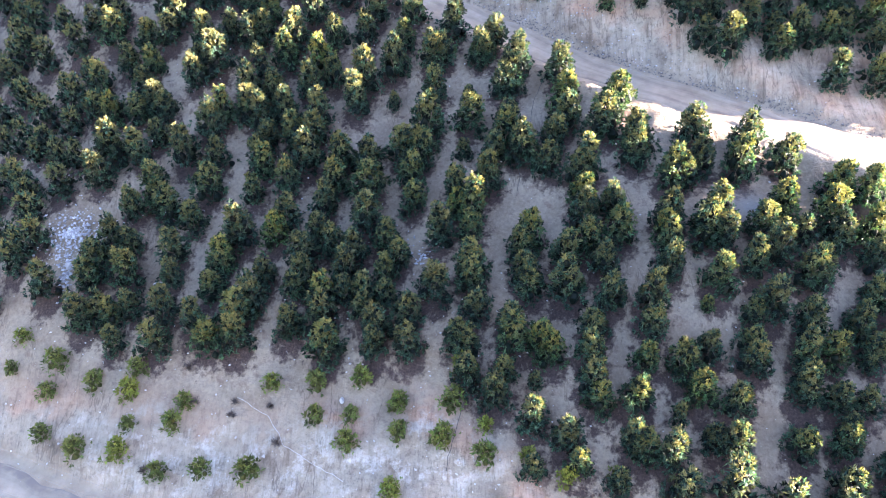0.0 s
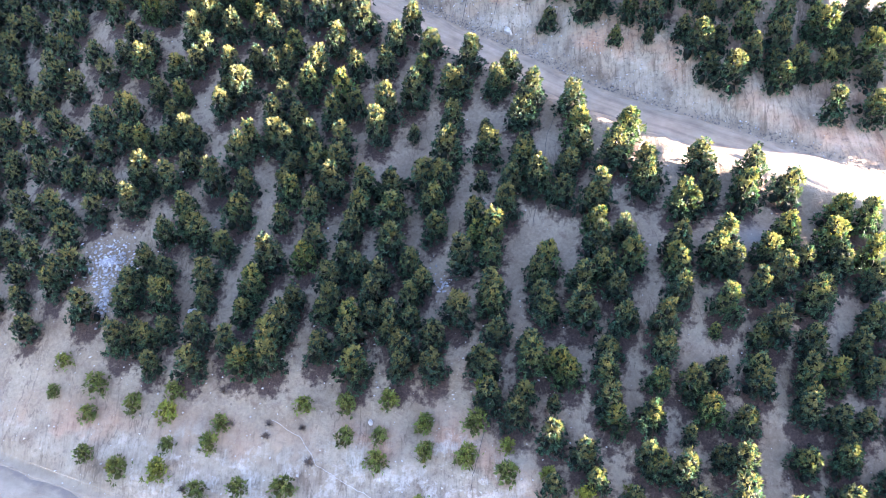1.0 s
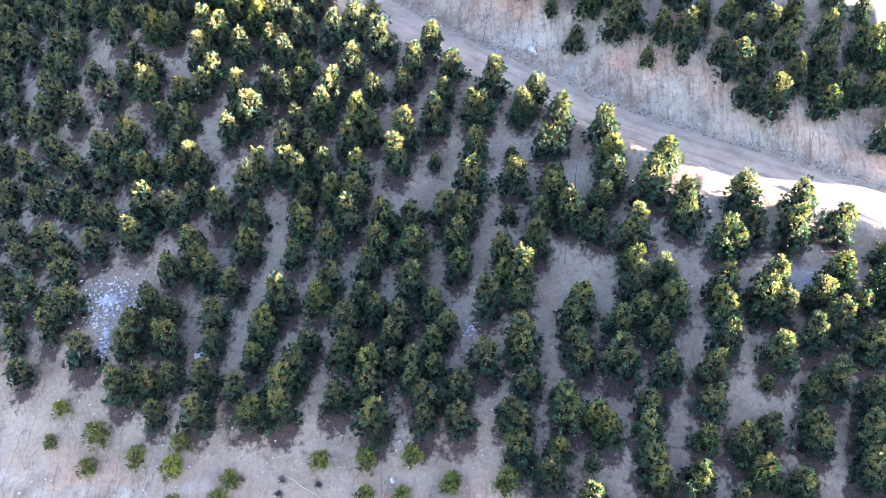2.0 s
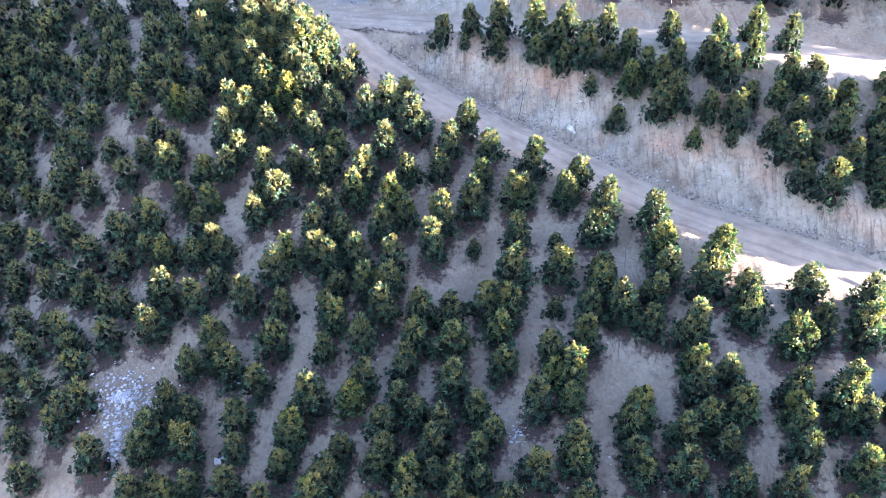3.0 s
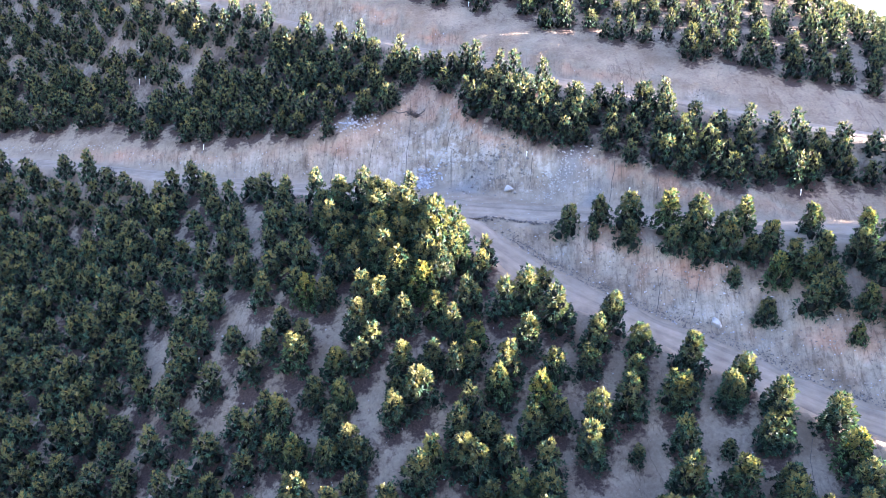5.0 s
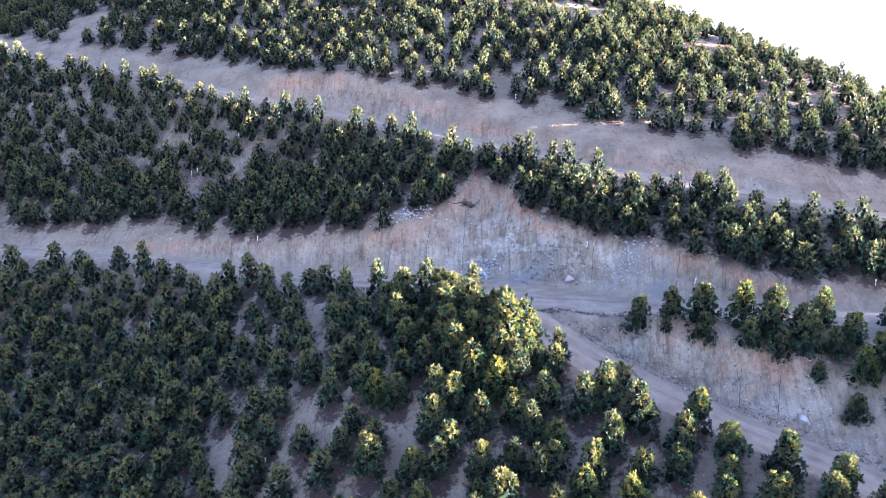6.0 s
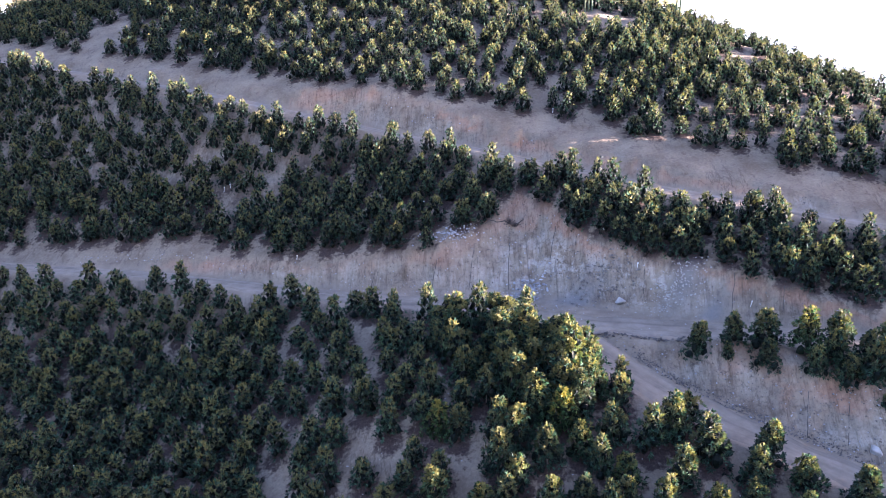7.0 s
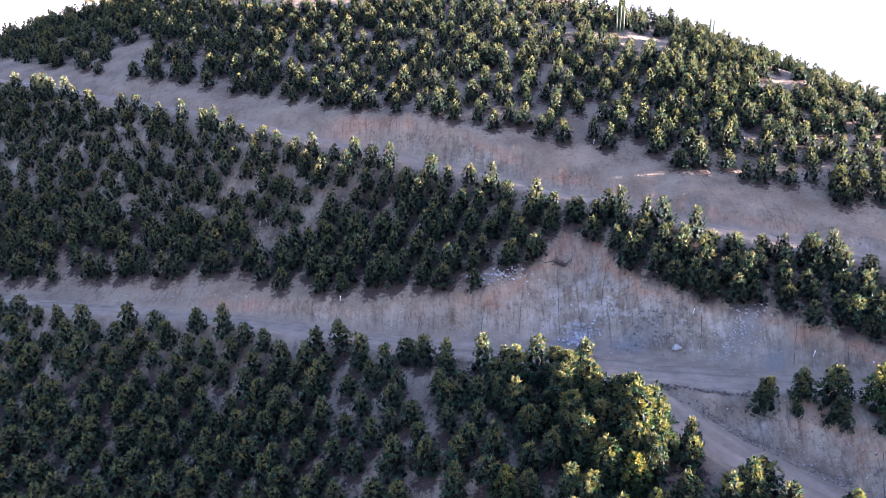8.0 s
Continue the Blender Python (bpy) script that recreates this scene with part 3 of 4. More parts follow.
# planting plans, seen from above with +y up: one mark every 0.4 m; L, m and s are large, middling and small trees
SPUR_PLAN = """
.
.
.
.
.
.
.
.
.
....................m
.
.
.
.
..........m...m
.
...........................m
......m............m.............L
.
.
.
..........................m
......................................L
...........m................................L.m
.
..................m.............m
.
....................................m
.
...........................m
.............m.......................................L
.......................m
.........................................m...m
.
.......................................m
.
...........m......................m
....................................................L
..........................................m...m..........m
....................m
............................m
........m
...................................m
......................................m.............m
............................................m......................L...........m
..........m.....m...............m.............m............m
.........................m
......................................................m
...............................m............L.....L....................L
............m............................................m
............................................................m
.......................m...........m...............................m........L
..................................................................................m
..........m..............................m............m
..................................................m........m
.........................................................m......m.....m....m............L
....................L.................m..........s...............................m..........m
............................m.............ms...................m
................L...................................L.........................................m
..................................m.................................m.................m
.............m...........................m.......m.............................L.....m......m
......................................................................m
.............m....................m......................m...m.....m.......L.....................L
......................m.......m......m.....m
...................m.....................m...m
..........................L...........................m...m..........................m..........m......L
........................m......................................m..........L....s..........s....m
....................................................L.......m.......m
................m............m.......m
................................m.....L................................................................m
..........................................m..................m...m..m
.................................................L..................................L.....m...................L
........................L.............................m........................................m
...............m............................................m..........................................L
..........................m....L.....m.......................m.....L....m........m.............m
.............................................m..............................m......m........................L
.....................................................L...................................s...........m
...........................m..................m..................m...........................m...L.....................L
....................................m.......................m..........m..........m.............................L
......................L....................m....m...........................L.................................................L
...................m................................................................................m..........L
.............................m......................m.................m.................m...L............m
...........................m.....s...............................m................m.....................L..............m..........L
.........................................m..................................................................................L
.....................m....m.................m..............L................L...........m..........................L.m
................................................................m.....m...................L
.................................s.....L..........L.....................................................m...............................L
.........................................................m..............m......m............................m...............................L
................................L.....m.....L............m..........m......m..........L...m
.......................m..........................m.....................................................L.......................L
...............................................................m.................m...............L................L...................L
........................................................m...........m.....L.....................m...........L..........L
.........................................m...m.....................m...........m........................m........m...........m............L
......................................L...m.......m..........L............................L..........m................L...............L
.......................................................................m..m.m...................m................m......m
......................................................m.....L..................m.....L....m...............m...............................m
...........................................m...........................L....m....................m...........................L
.................................................m......m..........L.................................L...........L.........m.......L
............................................................L.....................m.......m......................................L
..............................................................................L...........................L...........L
........................................................................L.....................m...............L..........................L
..............................................................................m...L.....m............................s......L
.........................................................................................m....L.........m.................m...........m
..................................................................................................L...........m.................L.....L
...................................................................................................m
.........................................................................................m.............m.................m
.............................................................................................m...............m......m..........L..m....m
.................................................................................................s...............L.......m............s
............................................................................................L..........m
...............................................................................................................................m
........................................................................................................m...L......L..........L
................................................................................................L......................L..........m..m
................................................................................................................s
....................................................................................................L
...........................................................................................................L........m.............m
............................................................................................................m.........L......L....L
................................................................................................m....m.........L
.
.........................................................................................................m
"""
WEDGE_PLAN = """
.
.
.
.
.
.
.
.
.
.
.
.
.
.
.
.
.
.
.
.
..........L
...............m
...................L
..............s...............L
.........................L
...................m
....................................m
.
.........................m
.............................m...............L............L
.
....................................m
...................................................m..........L
.................................s
.............................................m
......................................m..........L
..........................................m............m
.
....................................m
............................................................m
..........................................L
.
..........................................................m
....................................................L
..............................................s
...................................................s
.
.................................................................L
..............................................................................m
..........................................................L...........L
............................................................................L
.
...........................................................m
..................................................................................L
..............................................................L.............m
.
.....................................................................m
.
.
.
............................................................................L.....L
"""
SIZES = {"L": (0.98, 1.14), "m": (0.80, 1.0), "s": (0.45, 0.60)}


def planted(plan, x0, y1):
    out = []
    for r, line in enumerate(plan.strip().splitlines()):
        for c, mark in enumerate(line):
            if mark in SIZES:
                out.append((x0 + 0.4 * c + rng.uniform(-0.12, 0.12), y1 - 0.4 * r + rng.uniform(-0.12, 0.12), rng.uniform(*SIZES[mark])))
    return out


def bare(x, y, spots):
    return any(((x - cx) / rx) ** 2 + ((y - cy) / ry) ** 2 < 1 for cx, cy, rx, ry in spots)


near, wedge = planted(SPUR_PLAN, -36.0, 71.0), planted(WEDGE_PLAN, -10.0, 68.0)
terrace, upper = [], []
on_road = land(np.array([p[0] for p in near]), np.array([p[1] for p in near]))[2] > 0.1
near = [(x, y - 1.5, size) if r and side((x, y), MIDDLE) < -3 else (x, y, size) for (x, y, size), r in zip(near, on_road)]
far_left = [p for p in near if p[0] < -22.5]
near = [p for p in near if p[0] >= -22.5]
near = [p for p in near if not bare(p[0], p[1], [(-22.4, 38.6, 1.9, 1.5), (-22.2, 36.7, 1.0, 1.0)])]
far_left = [p for p in far_left if not bare(p[0], p[1], [(-22.4, 38.6, 1.9, 1.5), (-22.2, 36.7, 1.0, 1.0)])]
for p in free(rows(1.9, 1.9, 1.2, 36, 66, -3, 36)):
    held = np.array([q[:2] for q in wedge])
    if side(p, LOWER) > (5.6 if p[0] < 18 else 7.5) and side(p, MIDDLE) < -2.4 and np.hypot(held[:, 0] - p[0], held[:, 1] - p[1]).min() > 1.0:
        wedge.append((p[0], p[1], rng.uniform(0.75, 1.1)))
OPEN_SOIL = [(-5.2, 44.3, 2.6, 1.6), (3.2, 38.4, 2.4, 1.2), (-0.9, 42.6, 1.0, 2.2), (1.6, 35.4, 1.0, 1.0), (11.7, 33.2, 1.6, 1.6), (-10.1, 35.4, 0.9, 1.6), (-13.6, 42.2, 0.8, 2.2), (-22.4, 38.6, 2.4, 2.0), (2.6, 43.0, 0.8, 3.0), (-22.6, 57.8, 1.0, 1.6), (-38.8, 64.4, 1.3, 2.4)]
taken = np.array([p[:2] for p in near + far_left])
for p in free(rows(2.80, 2.3, 1.4, 15, 82, -96, 30)):
    known = p[0] > float(np.interp(p[1], [30, 41, 46, 52], [-28.8, -24.0, -21.5, -8.0])) and 24.0 < p[1] < 50
    # Right of x 20.5: mostly unseen trees, added to block the low sun.
    known = known and p[0] < 20.5 or (p[0] > 15 and side(p, LOWER) > -4)
    gap = np.hypot(taken[:, 0] - p[0], taken[:, 1] - p[1]).min()
    if (known and (gap < (1.3 if p[0] < -9 and p[1] > 41 else 1.6) or side(p, LOWER) > -5.5 or bare(p[0], p[1], OPEN_SOIL))) or p[1] < lower_edge(p[0]) or side(p, MIDDLE) > 0 or (p[0] > -13 and side(p, LOWER) > 0):
        continue
    if gap > 1.25:
        far_left.append((p[0], p[1], rng.uniform(0.70, 0.95) if known else rng.uniform(0.86, 1.16)))
for p in free(rows(1.2, 2.15, 1.3, 48, 125, -98, 42, True, 1.4)):
    if side(p, MIDDLE) > 0.5 + float(np.interp(p[0], [-48, -38, -25, -21, -9, -5, -2, 2, 6, 12, 18], [3.2, 2.6, 3.7, 0, 5.4, 4.4, 4.0, 3.2, 3.5, 5.3, 6.8])) and side(p, UPPER) < 0 and rng.random() > 0.04:
        terrace.append((p[0], p[1], rng.uniform(0.84, 1.16)))
for _ in range(5000):       # trees crowding the edge over the middle track, and those down the wedge
    x, y = rng.uniform(-9, 24), rng.uniform(46, 76)
    p, low = (x, y), float(np.interp(x, [-9, -5, -2, 2, 6, 12, 18], [5.4, 4.2, 3.9, 3.3, 3.6, 5.3, 6.8]))
    if low < side(p, MIDDLE) < low + 5 and side(p, UPPER) < -2.2 and min(math.hypot(x - q[0], y - q[1]) for q in terrace) > 1.15:
        terrace.append((x, y, rng.uniform(0.85, 1.15)))
    if x > 3 and side(p, LOWER) > float(np.interp(x, [3, 5, 7, 11, 13, 20], [4.8, 5.0, 4.9, 6.2, 4.3, 5.0])) and side(p, MIDDLE) < -2.4 and not bare(x, y, [(9.0, 51.0, 1.3, 2.4)]) and min(math.hypot(x - q[0], y - q[1]) for q in wedge) > 1.22:
        wedge.append((x, y, rng.uniform(0.75, 1.1)))
CLEARINGS = [(-66, 117, 3, 5), (-4.5, 110, 4.5, 2.2), (9, 98, 2.5, 2.5)]
for p in free(rows(0.6, 2.25, 1.6, 55, 150, -104, 46, True, 2.0), 0.75):
    if side(p, UPPER) > 0.4 + float(np.interp(p[0], [-50, -35, -27, -16, -4, 5, 10, 15, 21], [5.5, 4.0, 3.2, 6.4, 6.2, 5.1, 6.3, 7.4, 8.2])) and p[1] < 124 + 0.7 * max(0.0, -45 - p[0]) and not bare(p[0], p[1], CLEARINGS) and rng.random() > 0.1:
        upper.append((p[0], p[1], rng.uniform(0.75, 1.1)))


def edge_row(track, x0, x1, off, step):
    """Trees planted along the outer edge of a track."""
    out, run = [], 0.0
    line = track[0]
    for p, q in zip(line[:-1], line[1:]):
        d = q[:2] - p[:2]
        length = float(np.hypot(*d))
        m = np.array([d[1], -d[0]]) / length
        m = m if m[1] < 0 else -m
        while run < length:
            c = p[:2] + d * run / length + m * (off + rng.normal(0, 0.4))
            if x0 < c[0] < x1:
                out.append((c[0], c[1], rng.uniform(0.70, 1.02)))
            run += step * rng.uniform(0.8, 1.3)
        run -= length
    return out


for _ in range(60):
    x, y = -15.5 + rng.uniform(-2.6, 2.2), 57.0 + rng.uniform(-3.4, 3.6)
    crowd = np.array([p[:2] for p in near])
    if side((x, y), LOWER) < -2.4 and np.hypot(crowd[:, 0] - x, crowd[:, 1] - y).min() > 1.2:
        near.append((x, y, rng.uniform(0.95, 1.15)))
near = near[:303] + [(-14.2, 56.6, 1.3), (-14.6, 58.4, 1.22), (-15.0, 55.0, 1.12)]
for x, y, size in edge_row(MIDDLE, -96, -15, 2.4, 2.1):
    crowd = np.array([p[:2] for p in near + far_left])
    if np.hypot(crowd[:, 0] - x, crowd[:, 1] - y).min() > 1.5:
        far_left.append((x, y, size * 1.2))
for x, y, size in edge_row(UPPER, -96, 40, 2.1, 1.9):
    crowd = np.array([p[:2] for p in terrace])
    if np.hypot(crowd[:, 0] - x, crowd[:, 1] - y).min() > 1.2:
        terrace.append((x, y, size * 1.25))
for x, y, s in near:
    i = rng.integers(len(CROWNS))
    s *= float(np.interp(y, [27, 37, 42], [0.9, 1.06, 1.13]))
    s *= 1.2 if -19 < x < -11 and 53 < y < 62 else 1.0
    tree("avocado_tree", CROWNS[i], TRUNKS[i], x, y, s, "young dark green avocado tree in a hillside row", "tree", "avocado trees on the spur")
for x, y, s in wedge:
    i = rng.integers(len(CROWNS))
    s *= 1.04
    tree("avocado_tree", CROWNS[i], TRUNKS[i], x, y, s, "dark green avocado tree between the two dirt tracks", "tree", "avocado trees between the tracks")
joined("orchard_on_lower_slope", far_left, MID_CLOUDS, "dense rows of dark green avocado trees below the track")
joined("orchard_on_terrace", terrace, FAR_CLOUDS, "rows of dark avocado trees on the terrace")
joined("orchard_on_upper_slope", upper, FAR_CLOUDS, "rows of avocado trees on the upper hillside")

for x, y in [(-21.9, 32.3), (-19.5, 31.0), (-17.4, 30.3), (-17.2, 31.4), (-14.4, 29.5), (-22.1, 30.9), (-24.4, 32.2), (-21.9, 28.9), (-19.8, 27.9), (-17.6, 27.6), (-15.0, 28.7), (-13.1, 26.4), (-10.7, 26.1), (-10.0, 30.0), (-7.7, 29.7), (-7.7, 28.1), (-5.9, 28.0), (-6.0, 26.8), (-3.6, 28.3), (-3.6, 27.0), (-3.9, 24.5), (-1.1, 28.0), (-1.6, 26.5), (0.4, 26.8), (0.3, 25.6), (-5.5, 29.6), (2.3, 25.3), (3.9, 24.3), (6.1, 24.4), (-24.1, 33.7), (-15.3, 26.5), (-17.2, 28.8), (-0.6, 29.5)]:
    c, t = SAPLING[rng.integers(4)]
    tree("avocado_sapling", c, t, x, y, rng.uniform(0.95, 1.5), "small yellow-green avocado sapling on the pale bank", "sapling", "saplings on the bank")

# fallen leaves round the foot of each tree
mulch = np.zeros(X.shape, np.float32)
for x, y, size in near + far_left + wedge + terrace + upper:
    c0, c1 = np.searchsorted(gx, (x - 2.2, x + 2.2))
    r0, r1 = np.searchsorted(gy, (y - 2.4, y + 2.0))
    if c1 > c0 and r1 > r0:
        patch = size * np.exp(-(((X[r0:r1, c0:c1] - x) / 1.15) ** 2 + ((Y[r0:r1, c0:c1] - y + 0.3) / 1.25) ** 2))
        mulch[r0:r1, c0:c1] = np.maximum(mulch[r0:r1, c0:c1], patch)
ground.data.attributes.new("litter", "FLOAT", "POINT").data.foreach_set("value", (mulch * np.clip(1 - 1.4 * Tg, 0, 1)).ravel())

# ---------------------------------------------------------------- stones, hoses and small things


def stone_bits(places, low, high, flat=0.7):
    """Angular stones, joined: each an eight-sided lump, half sunk."""
    vs, fs, n = [], [], 0
    shape = np.array([(1, 0, 0), (0, 1, 0), (-1, 0, 0), (0, -1, 0), (0, 0, 1), (0, 0, -1)], float)
    tri = np.array([(0, 1, 4), (1, 2, 4), (2, 3, 4), (3, 0, 4), (1, 0, 5), (2, 1, 5), (3, 2, 5), (0, 3, 5)])
    xs, ys = np.array([p[0] for p in places]), np.array([p[1] for p in places])
    zs = land(xs, ys)[0]
    for x, y, z in zip(xs, ys, zs):
        r = low + (high - low) * rng.random() ** 3
        a = rng.uniform(0, 6.28)
        v = shape * rng.uniform(0.6, 1.3, (6, 1)) * r * np.array([1, rng.uniform(0.55, 1), flat])
        v = np.stack([v[:, 0] * math.cos(a) - v[:, 1] * math.sin(a) + x, v[:, 0] * math.sin(a) + v[:, 1] * math.cos(a) + y, v[:, 2] + z + 0.25 * r + 0.03], -1)
        vs.append(v), fs.append(tri + n)
        n += 6
    return np.concatenate(vs), np.concatenate(fs)


def rubble(name, places, low, high, mat, label):
    v, f = stone_bits(places, low, high)
    return tagged(new(name, mesh_of(name, v, f, mat)), label, "stones", kind="stuff")


def heap(cx, cy, rx, ry, n):
    r, a = np.abs(rng.normal(0, 0.62, n)), rng.uniform(0, 6.283, n)
    return [(cx + rx * q * math.cos(b), cy + ry * q * math.sin(b)) for q, b in zip(r, a)]


rubble("rubble_heap", heap(-15.5, 69.9, 1.3, 1.0, 520), 0.04, 0.19, STONE, "heap of broken blue-grey stone at the foot of the bank")
rubble("rubble_on_bank_top", heap(-21.2, 73.3, 2.6, 1.1, 300), 0.04, 0.17, STONE, "loose grey stones on the bank's upper edge")
rubble("rubble_among_trees", heap(-22.4, 38.6, 2.1, 1.7, 900) + heap(-22.2, 36.6, 0.9, 1.2, 260) + heap(-15.8, 39.3, 1.6, 1.0, 130) + heap(-8.6, 38.7, 1.4, 0.8, 60) + heap(-2.6, 35.2, 1.3, 1.4, 90), 0.03, 0.14, STONE, "spill of pale broken stones between the avocado trees")
rubble("broken_rock_face", [(-10.4 + rng.normal(0, 1.5), 68.6 + rng.normal(0, 0.75)) for _ in range(500)], 0.03, 0.17, ROUGH_STONE, "rough dark broken rock in the cut bank")
rubble("chalky_outcrop", [(-5.6 + rng.normal(0, 1.1), 66.3 + rng.normal(0, 0.4)) for _ in range(420)], 0.03, 0.13, WHITE_STONE, "whitish broken rock at the foot of the bank")
toe = []
for t, lo, hi in ((LOWER, 12, 75), (MIDDLE, 25, 80)):
    line = t[0]
    for _ in range(420):
        k = rng.integers(lo, hi)
        d = line[k + 1] - line[k]
        q = line[k] + d * rng.random()
        m = np.array([-d[1], d[0]]) / np.hypot(d[0], d[1])
        m = m if m[1] > 0 else -m
        w = t[1] + rng.normal(0.1, 0.28)
        toe.append((q[0] + m[0] * w, q[1] + m[1] * w))
rubble("gravel_along_tracks", toe, 0.02, 0.09, STONE, "loose gravel and clods along the track's edge")
ditch = []
for _ in range(4600):
    k = rng.integers(14, 78)
    d = LOWER[0][k + 1] - LOWER[0][k]
    q = LOWER[0][k] + d * rng.random()
    m = np.array([-d[1], d[0]]) / np.hypot(d[0], d[1])
    m = m if m[1] > 0 else -m
    w = LOWER[1] + rng.normal(0.05, 0.14)
    ditch.append((q[0] + m[0] * w, q[1] + m[1] * w))
rubble("clods_in_ditch", ditch, 0.015, 0.08, DARK_STONE, "dark crumbled earth at the foot of the bank")
spread = free([(rng.uniform(-34, 22), rng.uniform(24, 60)) for _ in range(1700)])
rubble("scattered_stones", spread, 0.015, 0.09, WHITE_STONE, "small pale stones scattered over dry orchard soil")
bank_bits = [(rng.uniform(-28, 4), rng.uniform(24, 34)) for _ in range(500)] + [(rng.uniform(-30, 4), rng.uniform(62, 74)) for _ in range(500)]
rubble("stones_on_banks", bank_bits, 0.02, 0.10, WHITE_STONE, "pale stones on the cut banks")


def boulder(x, y, size, tall, label, mat):
    bm = bmesh.new()
    for _ in range(16):
        d = Vector(rng.normal(0, 1, 3)).normalized() * rng.uniform(0.75, 1.15)
        bm.verts.new((d.x * size, d.y * size * 0.7, d.z * tall))
    hull = bmesh.ops.convex_hull(bm, input=bm.verts[:])
    bmesh.ops.delete(bm, geom=list({g for g in hull["geom_interior"] + hull["geom_unused"] if isinstance(g, bmesh.types.BMVert)}), context="VERTS")
    bmesh.ops.bevel(bm, geom=bm.edges[:], offset=0.02, segments=1, affect="EDGES")
    ob = part("boulder", bm, mat)
    ob.matrix_world = pose(x, y, height(x, y) + tall * 0.15, rng.uniform(-15, 15), rng.uniform(-15, 15), rng.uniform(0, 360))
    return tagged(ob, label, "boulder", "pale boulders")


for x, y, size, tall in [(-9.3, 67.3, 0.5, 0.3), (-16.9, 35.5, 0.42, 0.12), (-22.3, 37.0, 0.35, 0.18), (-24.4, 34.1, 0.2, 0.12), (-6.4, 28.8, 0.22, 0.14), (1.9, 53.2, 0.38, 0.45), (-0.3, 28.9, 0.28, 0.16)]:
    boulder(x, y, size, tall, "pale weathered rock lying on the slope", WHITE_STONE)

HOSE = plain_material("black_hose", (0.03, 0.027, 0.025), (0.06, 0.054, 0.05), 3.0, 0.6)
PALE_HOSE = plain_material("pale_hose", (0.26, 0.25, 0.24), (0.36, 0.35, 0.34), 3.0, 0.6)


def hose(points, radius, mat, label):
    """A tube that lies on the ground along a line."""
    pts = []
    for (x0, y0), (x1, y1) in zip(points[:-1], points[1:]):
        n = max(2, int(math.hypot(x1 - x0, y1 - y0) / 0.3))
        for i in range(n):
            a = i / n
            pts.append((x0 + (x1 - x0) * a + rng.normal(0, 0.025), y0 + (y1 - y0) * a + rng.normal(0, 0.02)))
    pts.append(points[-1])
    zs = land(np.array([p[0] for p in pts]), np.array([p[1] for p in pts]))[0]
    bm = bmesh.new()
    rings = []
    for (x, y), z in zip(pts, zs):
        rings.append([bm.verts.new((x + radius * math.cos(a), y + 0.35 * radius * math.sin(a), z + radius * 0.8 + radius * math.sin(a))) for a in (0.3, 1.56, 2.8, 4.1, 5.3)])
    for p, q in zip(rings[:-1], rings[1:]):
        for i in range(5):
            bm.faces.new((p[i], p[(i + 1) % 5], q[(i + 1) % 5], q[i]))
    return tagged(part("hose_or_crack", bm, mat), label, "hose", "irrigation hoses")


for a, b in [((-16.7, 74.2), (-16.95, 70.3)), ((-7.5, 67.9), (-7.8, 66.6)), ((-2.1, 65.4), (-2.45, 64.2)), ((0.7, 63.9), (0.45, 63.1)), ((-22.4, 71.7), (-22.8, 70.3)), ((-13.2, 73.2), (-13.8, 71.2)), ((-11.6, 72.4), (-12.1, 70.6)), ((-19.5, 72.6), (-19.9, 70.6)), ((-27.2, 72.2), (-27.5, 71.5)), ((-0.5, 56.6), (-1.2, 54.6)), ((1.4, 55.6), (0.7, 53.8))]:
    hose([a, b], 0.02, HOSE, "thin black drip hose hanging down the cut bank")
# Dark tubes added in place of erosion cracks in the soil.
for line in ([(0.6, 32.4), (0.1, 31.5), (-0.2, 30.2), (-0.3, 29.2), (-0.5, 28.2), (-0.9, 26.9), (-1.2, 26.0), (-1.4, 25.1)], [(4.4, 45.6), (3.6, 43.6), (3.2, 41.3), (2.6, 40.0), (2.6, 38.7), (2.4, 37.9)]):
    hose(line, 0.014, HOSE, "thin dark tube standing for a soil crack between tree rows")
hose([(-11.7, 29.5), (-10.1, 28.6), (-9.1, 27.1), (-7.8, 26.2), (-6.1, 25.1)], 0.012, PALE_HOSE, "thin pale pipe lying across the rocky bank")

STAKE = plain_material("white_plastic", (0.62, 0.62, 0.60), (0.78, 0.78, 0.76), 6.0, 0.6)


def marker_stake(x, y, tall):
    """A thin white riser with a small cap, pushed into the soil beside a tree."""
    root = new("irrigation_riser")
    for name, r, z0, z1 in (("tube", 0.022, -0.1, tall), ("cap", 0.05, tall, tall + 0.09)):
        bm = bmesh.new()
        bmesh.ops.create_cone(bm, cap_ends=True, segments=8, radius1=r, radius2=r * 0.85, depth=z1 - z0, matrix=Matrix.Translation((0, 0, (z0 + z1) / 2)))
        part(name, bm, STAKE, root)
    root.matrix_world = pose(x, y, height(x, y), rng.uniform(-9, 9), rng.uniform(-9, 9))
    return tagged(root, "thin white plastic irrigation riser beside a tree", "irrigation riser", "irrigation risers in the orchard")


for k in range(60):
    block = (upper, upper, terrace, far_left)[k % 4]
    x, y, size = block[rng.integers(len(block))]
    if -60 < x < 20:
        marker_stake(x + rng.uniform(-0.3, 0.3), y - 0.85 * size, rng.uniform(0.25, 0.42))

